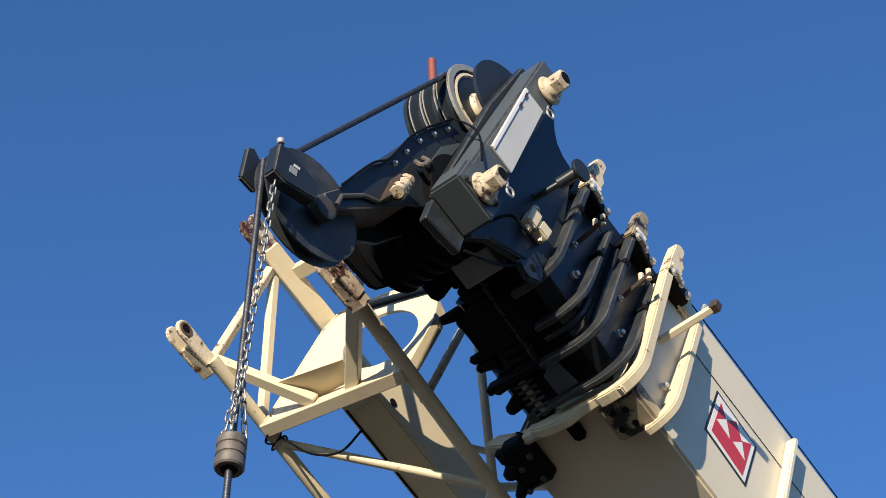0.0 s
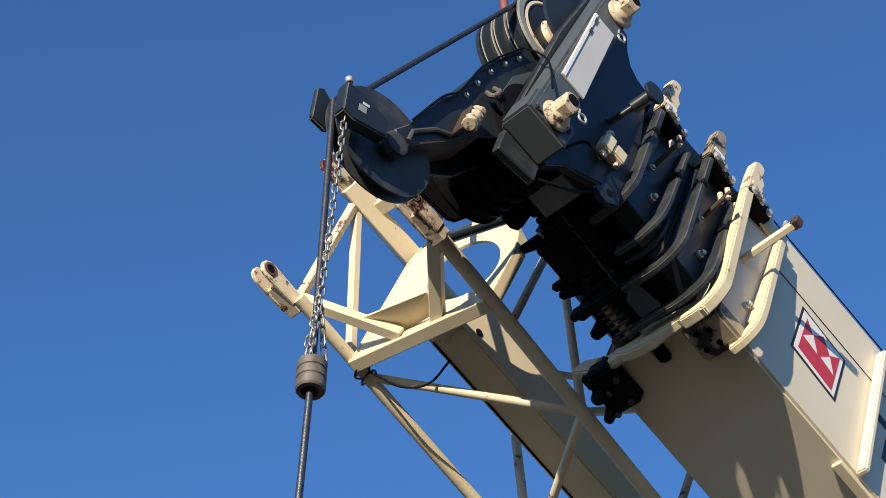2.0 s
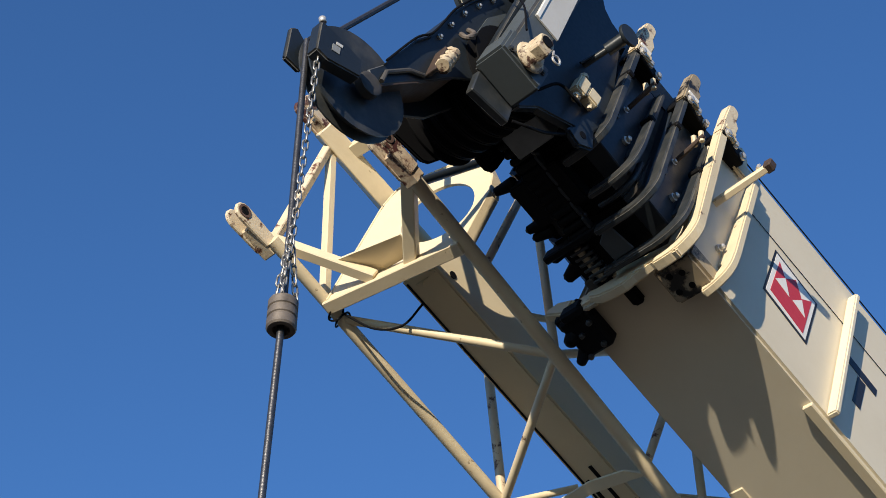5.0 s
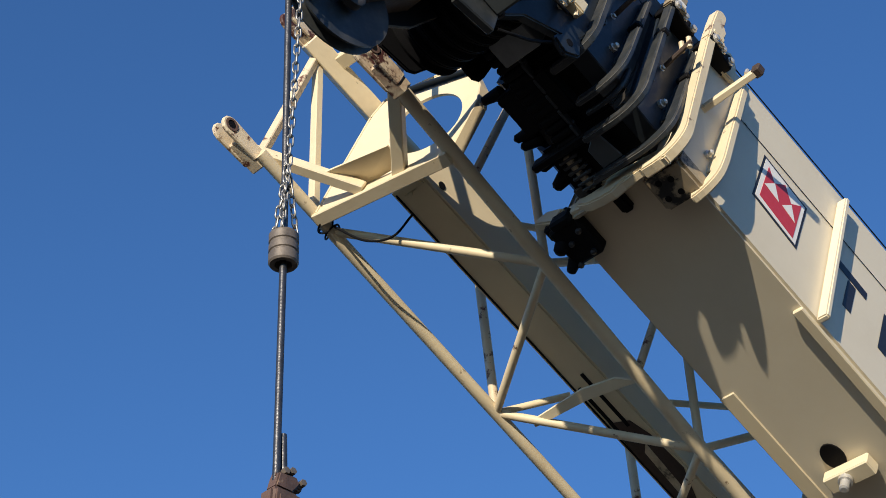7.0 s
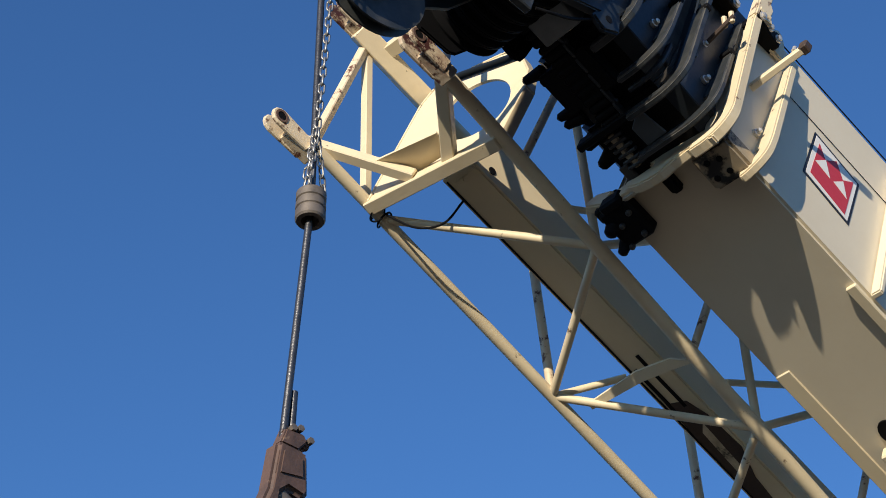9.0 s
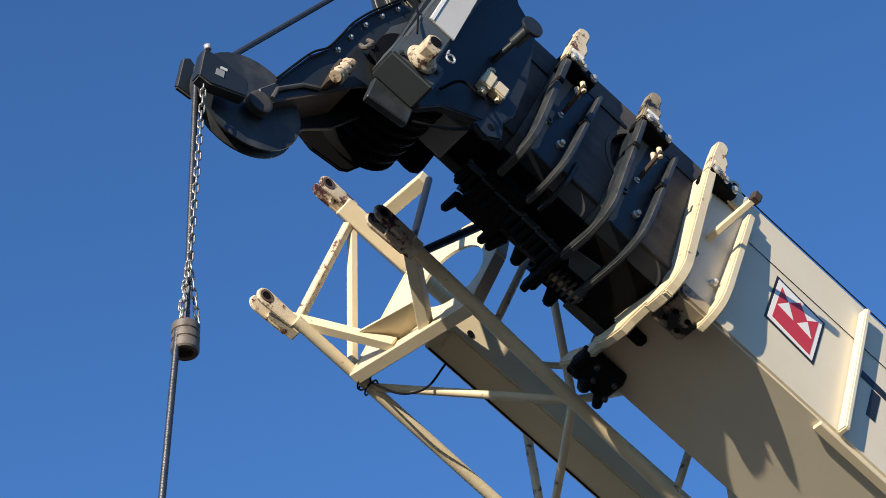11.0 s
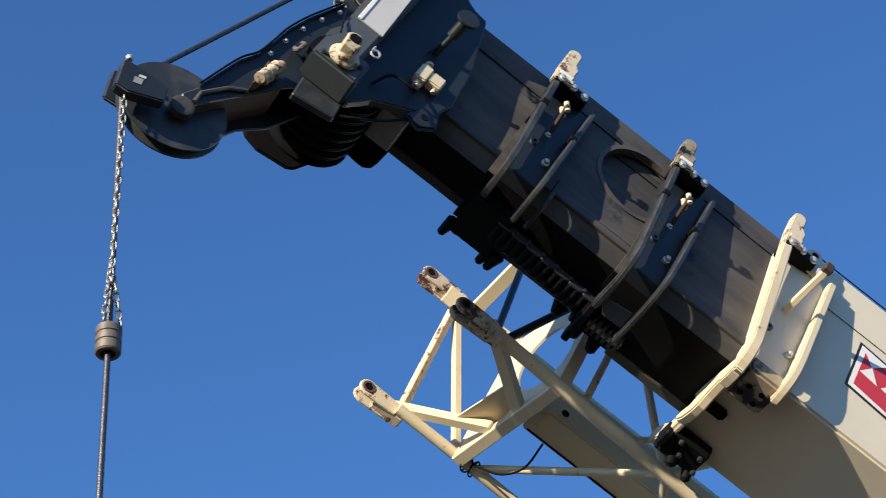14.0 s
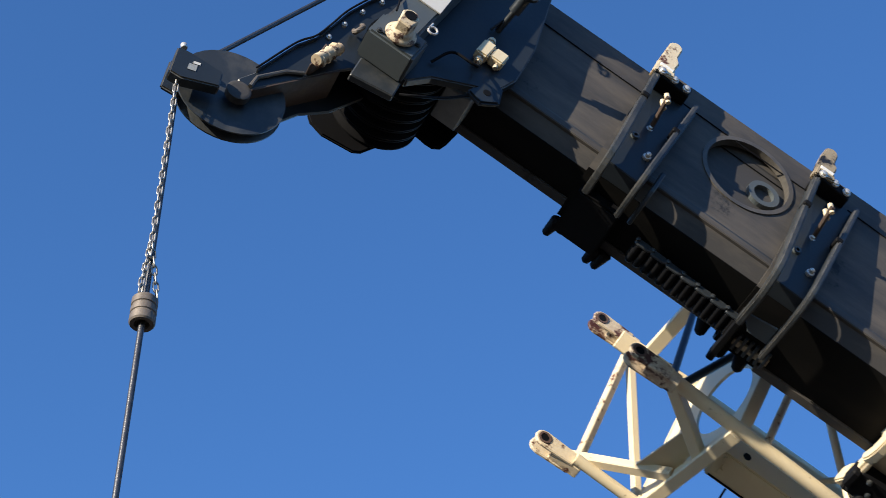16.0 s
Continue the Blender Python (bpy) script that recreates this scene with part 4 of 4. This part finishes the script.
for s in (-0.012, 0.0):
    i_, o_ = [], []
    for k in range(n):
        a = 2 * math.pi * k / n
        u, w = math.cos(a), math.sin(a)
        i_.append(bm.verts.new(skew(OY + 0.172 * u - 0.055 * w, OZ + 0.232 * w, s)))
        best = 9
        for (ya, za), (yb, zb) in zip(rim, rim[1:] + rim[:1]):
            ey, ez = yb - ya, zb - za
            det = u * -ez + w * ey
            if abs(det) > 1e-9:
                g = ((ya - OY) * -ez + (za - OZ) * ey) / det
                h = (u * (za - OZ) - w * (ya - OY)) / det
                if g > 0 and -1e-6 <= h <= 1 + 1e-6:
                    best = min(best, g)
        o_.append(bm.verts.new(skew(OY + best * u, OZ + best * w, s)))
    inner.append(i_)
    outer.append(o_)
for k in range(n):
    j = (k + 1) % n
    for q in ((inner[0][k], inner[0][j], outer[0][j], outer[0][k]), (inner[1][j], inner[1][k], outer[1][k], outer[1][j]),
              (inner[0][j], inner[0][k], inner[1][k], inner[1][j]), (outer[0][k], outer[0][j], outer[1][j], outer[1][k])):
        bm.faces.new(q)
bulkhead = part("bulkhead_plate", bm, CREAM, jib, "cream bulkhead plate with an oval opening")
for (ya, za), (yb, zb) in zip(rim[:-1], rim[1:]):
    bm = B()
    p = [skew(ya, za, -0.05), skew(yb, zb, -0.05), skew(yb, zb, 0.006), skew(ya, za, 0.006)]
    mid = Vector((0, (ya + yb) / 2 - OY, (za + zb) / 2 - OZ)).normalized() * 0.01
    lo = [bm.verts.new(q) for q in p]
    hi = [bm.verts.new(Vector(q) + mid) for q in p]
    bm.faces.new(lo)
    bm.faces.new(hi)
    for i in range(4):
        bm.faces.new((lo[i], lo[(i + 1) % 4], hi[(i + 1) % 4], hi[i]))
    part("bulkhead_flange", soften(bm, 0.003), CREAM_WORN, bulkhead)
sheet("gusset_plate", [(1.09, -1.155, -0.32), (1.03, -0.87, -0.305), (0.93, -0.90, -0.265), (0.945, -1.09, -0.275)], 0.008, CREAM, jib)
bm = B()
box(bm, 0.86, 0.91, -1.0, -0.95, -0.17, -0.13)
tube(bm, (0.93, -0.98, -0.15), (0.84, -0.94, -0.13), 0.012, 8)
part("stow_latch", soften(bm, 0.004), BOLT, jib)

# inner box of the jib
bm = B()
prism(bm, [(-1.10, -0.18), (-0.93, -0.18), (-0.93, 0.05), (-1.10, 0.05)], -5.3, 0.84, "x")
inner_box = part("inner_jib_box", soften(bm, 0.008, 2), CREAM, jib, "cream inner box of the jib")
bm = B()
box(bm, -5.3, 0.82, -1.085, -1.078, -0.186, -0.179)
part("seam_strip", bm, RUBBER_AND_SHADE, inner_box)
for x0, y in ((-0.27, -1.06), (-0.22, -1.005)):
    bm = B()
    box(bm, x0 - 0.30, x0, y - 0.008, y + 0.008, -0.184, -0.179)
    part("slot", bm, RUBBER_AND_SHADE, inner_box)
bm = B()
prism(bm, [(-0.50, -0.985), (-0.47, -1.07), (-0.85, -1.085), (-1.25, -1.085), (-1.25, -1.03), (-0.95, -1.0), (-0.80, -0.945), (-0.60, -0.955)], -0.1835, -0.179, "z")
patch_ = part("grease_patch", bm, DARK_RUST, inner_box, "dark greasy patch with pale scrapes")
bm = B()
prism(bm, [(-0.62, -1.0), (-0.66, -1.035), (-0.90, -1.045), (-0.86, -1.01)], -0.1845, -0.183, "z")
part("scrape_mark", bm, CREAM_GREASE, patch_)
part("drain_hole", lathe(B(), [(0.018, 0), (0.018, 0.003)], (0.735, -0.93, -0.125), "y", 14), RUBBER_AND_SHADE, inner_box)
part("beam_hole", lathe(B(), [(0.02, 0), (0.02, 0.003)], (1.161, -1.2585, 0.43), "y", 16), RUBBER_AND_SHADE, jib)
bm = B()
prism(bm, [(0.80 + 0.018 * math.cos(radians(a)), -1.03 + 0.018 * math.sin(radians(a))) for a in range(90, 271, 30)] + [(0.80 + 0.018 * math.cos(radians(a)), -0.96 + 0.018 * math.sin(radians(a))) for a in range(-90, 91, 30)], -0.19, -0.178, "z")
part("end_slot", bm, CREAM_WORN, inner_box)

# lattice braces, bay by bay
xs = [0.30, -0.70, -1.70, -2.70, -3.70]
prev_o = 0.89
for k, x in enumerate(xs):
    o = x - 0.42
    bar(OC(prev_o), IC(x), 0.018)
    bar(IC(x), OC(o), 0.018)
    bar(OC(o), UC(x + 0.1), 0.020, CREAM_RUST)
    bar(OC(o), (o - 0.165, -1.13, -0.165), 0.015)
    bar(IC(x), UI(x + 0.45), 0.018, CREAM_WORN)
    bar(IC(x), UI(x - 0.50), 0.018)
    bar((x + 0.43, -0.71, -0.29), UI(x + 0.45), 0.017, CREAM_RUST)
    bar((x + 0.17, -0.80, -0.155), (x - 0.38, -0.80, 0.43), 0.014)
    # flat strap from the outer chord to the middle of the inner one
    sheet("strap_plate", [(x - 0.53, -1.24, -0.33), (x - 0.52, -0.97, -0.318), (x - 0.55, -0.815, -0.31), (x - 0.615, -0.735, -0.31), (x - 0.60, -0.80, -0.314), (x - 0.57, -0.975, -0.322), (x - 0.56, -1.24, -0.333)], 0.012, CREAM, jib)
    prev_o = o
loop = [(0.875 + 0.0035 * a / 4 + 0.012 * math.sin(a * 0.37), -1.317 + 0.037 * math.cos(a / 4), -0.335 + 0.037 * math.sin(a / 4)) for a in range(0, 78)]
part("wire_loop", sweep(B(), loop, 0.004, 6), RUBBER_AND_SHADE, jib)
part("jib_cable", sweep(B(), flow([(0.90, -1.27, -0.36), (0.80, -1.18, -0.40), (0.74, -1.10, -0.36), (0.73, -1.06, -0.22)]), 0.005), RUBBER_AND_SHADE, jib)

# ---- hoist rope, hanging weight and wedge socket ----
rope = tagged(new("hoist_rope"), "taut greasy steel wire rope hanging from the nose", "wire rope")
part("rope_strand", tube(B(), (0, 0, 0.02), (0, 0, -1.145), 0.0105, 12), STEEL, rope)
lower_rope = tagged(new("hoist_rope"), "taut greasy steel wire rope below the weight", "wire rope")
part("rope_strand", tube(B(), (0, 0, 0.01), (0, 0, -0.83), 0.0105, 12), STEEL, lower_rope)

weight = tagged(new("hanging_weight"), "weathered cast iron ring weight on chains round the rope", "chain weight")
WL = 1.14
bm = B()
lathe(bm, [(r * 0.70, h * 0.76) for r, h in ((0.022, 0.07), (0.055, 0.07), (0.061, 0.063), (0.061, 0.03), (0.056, 0.026), (0.056, 0.016), (0.061, 0.012), (0.061, -0.012), (0.056, -0.016), (0.056, -0.02), (0.061, -0.026), (0.061, -0.06), (0.055, -0.068), (0.036, -0.068), (0.034, -0.04))], (0, 0, -WL), "z", 32)
part("weight_body", bm, IRON, weight)


def chain_mesh():
    bm = B()
    pts = []
    for k in range(17):
        a = 2 * math.pi * k / 16
        pts.append((0.0085 * math.cos(a), 0, 0.013 * math.sin(a) + (0.008 if math.sin(a) > 0 else -0.008)))
    sweep(bm, pts, 0.0032, 6)
    me = bpy.data.meshes.new("chain_link")
    bm.to_mesh(me)
    bm.free()
    me.materials.append(CHAIN)
    return me


link_mesh = chain_mesh()


def chain(a, b):
    a, b = Vector(a), Vector(b)
    n = int((b - a).length / 0.032)
    q = (b - a).to_track_quat("Z", "Y")
    for k in range(n):
        o = new("chain_link", link_mesh)
        o.parent = weight
        o.rotation_mode = "QUATERNION"
        o.rotation_quaternion = q @ Euler((0, 0, radians(90 * (k % 2) + 20))).to_quaternion()
        o.location = a.lerp(b, (k + 0.5) / n)


chain((0.02, 0.09, -0.10), (0.012, 0.03, -0.86))
for a in (40, 160, 280):
    chain((0.012, 0.025, -0.86), (0.037 * math.cos(radians(a)), 0.037 * math.sin(radians(a)), -WL + 0.055))

socket = tagged(new("wedge_socket"), "brown rusty wedge socket clamped on the rope's end", "wedge socket")
SL = 1.915 - WL
FIT = 0.87
bm = B()
prism(bm, [(0.035, 0.0), (-0.075, 0.0), (-0.092, -0.13), (-0.08, -0.155), (-0.02, -0.145), (0.0, -0.165), (0.01, -0.30), (0.06, -0.30), (0.06, -0.21), (0.045, -0.16)], -0.036, 0.036)
bmesh.ops.translate(bm, verts=bm.verts, vec=(0, 0, -SL))
bmesh.ops.scale(bm, verts=bm.verts, vec=(FIT, FIT, FIT), space=Matrix.Translation((0, 0, SL)))
body_ = part("socket_body", soften(bm, 0.013, 3), RUST, socket)
bm = B()
prism(bm, [(0.024, -0.02), (-0.06, -0.02), (-0.072, -0.10), (0.03, -0.12)], -0.041, 0.041)
bmesh.ops.translate(bm, verts=bm.verts, vec=(0, 0, -SL))
bmesh.ops.scale(bm, verts=bm.verts, vec=(FIT, FIT, FIT), space=Matrix.Translation((0, 0, SL)))
part("raised_panel", soften(bm, 0.010, 3), RUST, body_)
bm = B()
tube(bm, (-0.032, 0, -SL - 0.02), (-0.022, 0, -SL + 0.175), 0.0115, 12)
bmesh.ops.scale(bm, verts=bm.verts, vec=(FIT, FIT, 1), space=Matrix.Translation((0, 0, SL)))
part("rope_tail", bm, STEEL, socket)
part("rope_strand", tube(B(), (0, 0, 0.0), (0, 0, -SL - 0.05), 0.0103, 12), STEEL, socket)
bm = B()
prism(bm, [(0.02, 0.0), (-0.045, 0.0), (-0.075, 0.04), (-0.06, 0.06), (0.005, 0.055)], -0.024, 0.024)
tube(bm, (-0.09, 0.0, 0.035), (0.01, 0.0, 0.05), 0.016, 10)
bmesh.ops.translate(bm, verts=bm.verts, vec=(0, 0, -SL))
bmesh.ops.scale(bm, verts=bm.verts, vec=(FIT, FIT, FIT), space=Matrix.Translation((0, 0, SL)))
clamp = part("rope_clamp", soften(bm, 0.008, 2), RUST, socket)
for dx, dz in ((-0.045, 0.07), (-0.085, 0.045), (-0.02, 0.062)):
    part("clamp_nut", tube(B(), (dx * FIT, -0.024, -SL + dz * FIT), (dx * FIT, 0.024, -SL + dz * FIT + 0.004), 0.010, 6), IRON, clamp)
bm = B()
lathe(bm, [(0.004, -0.055), (0.03, -0.045), (0.034, 0.0), (0.03, 0.04), (0.004, 0.05)], (0, 0, 0), "x", 14)
bmesh.ops.rotate(bm, verts=bm.verts, cent=(0, 0, 0), matrix=Euler((0, radians(-35), 0)).to_matrix())
bmesh.ops.translate(bm, verts=bm.verts, vec=(-0.035, 0, -SL - 0.185))
bmesh.ops.scale(bm, verts=bm.verts, vec=(FIT, FIT, FIT), space=Matrix.Translation((0, 0, SL)))
part("wedge", bm, IRON, socket)

# ---- plain crane turntable that carries the boom's foot ----
table = tagged(new("crane_turntable"), "plain cream crane turntable on a squat carrier under the boom foot", "crane turntable")
FX, FY = -10.2, -3.4
part("drum", lathe(B(), [(1.1, 1.35), (1.1, 1.9), (0.95, 1.95)], (FX, FY, 0), "z", 40), CREAM, table)
bm = B()
box(bm, FX - 3.2, FX + 1.6, FY - 1.3, FY + 1.3, 0.55, 1.35)
part("carrier_frame", soften(bm, 0.05, 2), CREAM, table)
for dx in (-2.4, 0.9):
    for dy in (-1.35, 0.95):
        part("tyre", lathe(B(), [(0.3, 0), (0.62, 0.02), (0.7, 0.08), (0.7, 0.32), (0.62, 0.38), (0.3, 0.4)], (FX + dx, FY + dy, 0.7), "y", 32), RUBBER_AND_SHADE, table)
for dy in (-0.5, 0.42):
    bm = B()
    prism(bm, [(FX - 1.3, 1.93), (FX + 0.6, 1.93), (FX - 0.6, 3.2), (FX - 1.3, 3.2)], FY + dy, FY + dy + 0.08)
    part("foot_cheek", soften(bm, 0.01), CREAM, table)

# the boom stands still at its angle
boom.matrix_world = pose(-4.819, -3.1231, 6.159, 0, -25.3, 0)
jib.matrix_world = boom.matrix_world.copy()


# ---- what moves ----
# telescoping: seconds, then how far the head and the two middle sections have run out
RUN_OUT = [
    (0, 0, 0, 0),
    (8, 0, 0, 0),
    (8.5, 0.007, 0.007, 0.007),
    (9, 0.026, 0.026, 0.02),
    (9.5, 0.08, 0.072, 0.048),
    (10, 0.17, 0.134, 0.078),
    (10.2, 0.209, 0.162, 0.091),
    (12.3, 0.615, 0.434, 0.227),
    (12.5, 0.659, 0.464, 0.24),
    (13, 0.767, 0.539, 0.274),
    (13.5, 0.876, 0.612, 0.308),
    (14, 0.988, 0.687, 0.35),
    (14.5, 1.103, 0.764, 0.387),
    (15, 1.217, 0.841, 0.426),
    (15.5, 1.327, 0.908, 0.454),
    (16, 1.453, 0.999, 0.506),
]
# hanging rope: seconds, top end, swing about x and y
HANG = [
    (0, -2.6706, -3.2731, 6.0132, -1.13, -0.12),
    (0.5, -2.6706, -3.2731, 6.0132, -0.16, -0.57),
    (1, -2.6706, -3.2731, 6.0132, 0.8, -1.57),
    (1.5, -2.6706, -3.2731, 6.0132, 1.28, -2.37),
    (2, -2.6706, -3.2731, 6.0132, 1.43, -2.32),
    (2.5, -2.6706, -3.2731, 6.0132, 0.69, -2.12),
    (3, -2.6706, -3.2731, 6.0132, -0.02, -0.91),
    (3.5, -2.6706, -3.2731, 6.0132, -0.31, 0.41),
    (3.7, -2.6706, -3.2731, 6.0132, -0.24, 0.81),
    (5.8, -2.6706, -3.2731, 6.0132, 1.76, -3.96),
    (6, -2.6706, -3.2731, 6.0132, 1.57, -3.78),
    (6.5, -2.6706, -3.2731, 6.0132, 0.11, -1.08),
    (7, -2.6706, -3.2731, 6.0132, -1.08, 2.1),
    (7.5, -2.6706, -3.2731, 6.0132, -0.79, 2.09),
    (8, -2.6706, -3.2731, 6.0132, 0.76, -0.84),
    (8.5, -2.6647, -3.2731, 6.0159, 2.68, -3.75),
    (9, -2.6471, -3.2731, 6.0243, 2.22, -2.53),
    (9.5, -2.598, -3.2731, 6.0475, 1.02, 0.14),
    (10, -2.5172, -3.2731, 6.0857, -0.2, 2.51),
    (10.2, -2.4817, -3.2731, 6.1025, -0.48, 2.9),
    (12.3, -2.1143, -3.2731, 6.2762, 2.19, -1.76),
    (12.5, -2.0751, -3.2731, 6.2947, 1.1, -0.35),
    (13, -1.9773, -3.2731, 6.3409, 0.42, 1.49),
    (13.5, -1.8791, -3.2731, 6.3873, -0.7, 4.02),
    (14, -1.7777, -3.2731, 6.4352, -1.47, 5.79),
    (14.5, -1.6737, -3.2731, 6.4844, -2.07, 6.55),
    (15, -1.5703, -3.2731, 6.5333, -1.46, 5.63),
    (15.5, -1.4712, -3.2731, 6.5801, -1.34, 3.57),
    (16, -1.357, -3.2731, 6.6341, -0.27, 1.92),
]
# rope below the weight: seconds, its top end, swing about x and y, and the place that carries the socket as rope is paid out
LOWER = [
    (0, -2.6682, -3.2957, 4.8734, -0.33, -0.3, -2.6682, -3.2957, 4.8734),
    (0.5, -2.6593, -3.2763, 4.8732, 0.12, 0.13, -2.6593, -3.2763, 4.8732),
    (1, -2.6394, -3.2572, 4.8737, 0.57, 0.55, -2.6394, -3.2572, 4.8737),
    (1.5, -2.6234, -3.2477, 4.8744, -0.41, -0.45, -2.6234, -3.2477, 4.8744),
    (2, -2.6246, -3.2447, 4.8744, -1.39, -1.45, -2.6246, -3.2447, 4.8744),
    (2.5, -2.6284, -3.2593, 4.874, -2.37, -2.45, -2.6284, -3.2593, 4.874),
    (3, -2.6524, -3.2734, 4.8733, -0.17, -0.18, -2.6524, -3.2734, 4.8733),
    (3.5, -2.6788, -3.2792, 4.8732, -0.56, -0.55, -2.6788, -3.2792, 4.8732),
    (3.7, -2.6868, -3.2778, 4.8733, -0.71, -0.7, -2.6868, -3.2778, 4.8733),
    (5.8, -2.5919, -3.238, 4.8764, -2.33, -2.25, -2.5919, -3.238, 4.8764),
    (6, -2.5955, -3.2419, 4.8761, -2.48, -2.4, -2.5955, -3.2419, 4.8761),
    (6.5, -2.6491, -3.2708, 4.8734, -1.12, -1.08, -2.6491, -3.2708, 4.8734),
    (7, -2.7124, -3.2945, 4.8741, 0.24, 0.24, -2.7124, -3.2945, 4.8741),
    (7.5, -2.7123, -3.2888, 4.874, 0.53, 0.54, -2.7123, -3.2888, 4.874),
    (8, -2.6538, -3.2579, 4.8734, -0.47, -0.49, -2.6538, -3.2579, 4.8734),
    (8.5, -2.5903, -3.2198, 4.8796, -2.26, -2.43, -2.5903, -3.2198, 4.8796),
    (9, -2.5969, -3.2289, 4.8862, -2.63, -2.91, -2.5969, -3.2289, 4.8862),
    (9.1, -2.5977, -3.2337, 4.8905, -2.28, -2.52, -2.5961, -3.2351, 4.8556),
    (9.2, -2.5984, -3.2385, 4.8948, -1.94, -2.14, -2.5951, -3.2415, 4.8049),
    (9.3, -2.5992, -3.2433, 4.8991, -1.59, -1.76, -2.5945, -3.2476, 4.7442),
    (9.5, -2.6008, -3.2529, 4.9077, -0.9, -1, -2.596, -3.2571, 4.6378),
    (10, -2.5671, -3.2771, 4.9468, -0.79, -0.89, -2.5586, -3.2846, 4.3969),
    (10.2, -2.5395, -3.2827, 4.964, -0.74, -0.85, -2.5299, -3.2911, 4.3141),
    (10.5, -2.4737, -3.2751, 4.9888, -0.68, -0.78, -2.4628, -3.2845, 4.1889),
    (12.3, -2.0793, -3.2295, 5.1375, -0.28, -0.4, -2.0738, -3.2334, 4.3376),
    (12.5, -2.0682, -3.2512, 5.1549, -0.23, -0.35, -2.0633, -3.2544, 4.3549),
    (13, -2.0069, -3.2646, 5.2013, 0.6, 1.27, -2.0246, -3.2562, 4.4016),
    (13.5, -1.959, -3.2869, 5.2502, 1.43, 2.89, -1.9994, -3.2669, 4.4515),
    (14, -1.8926, -3.3024, 5.3014, 2.28, 4.25, -1.9519, -3.2705, 4.5043),
    (14.5, -1.8037, -3.3142, 5.3526, 3.13, 5.61, -1.8818, -3.2705, 4.5576),
    (15, -1.6821, -3.3022, 5.3992, 3.22, 5.95, -1.765, -3.2572, 4.6047),
    (15.5, -1.5421, -3.2997, 5.4427, 1.91, 3.74, -1.5943, -3.273, 4.6448),
    (16, -1.3953, -3.2784, 5.4947, 0.6, 1.53, -1.4166, -3.27, 4.6951),
]


def motions():
    for k, thing in ((1, head), (2, mid_inner), (3, mid_outer)):
        walk(thing, [(r[0], pose(r[k], 0, 0)) for r in RUN_OUT])
    for thing in (rope, weight):
        walk(thing, [(t, pose(x, y, z, rx, ry, 0)) for t, x, y, z, rx, ry in HANG])
    walk(lower_rope, [(r[0], pose(*r[1:4], r[4], r[5], 0)) for r in LOWER])
    walk(socket, [(r[0], pose(*r[6:9], r[4], r[5], 0)) for r in LOWER])


motions()
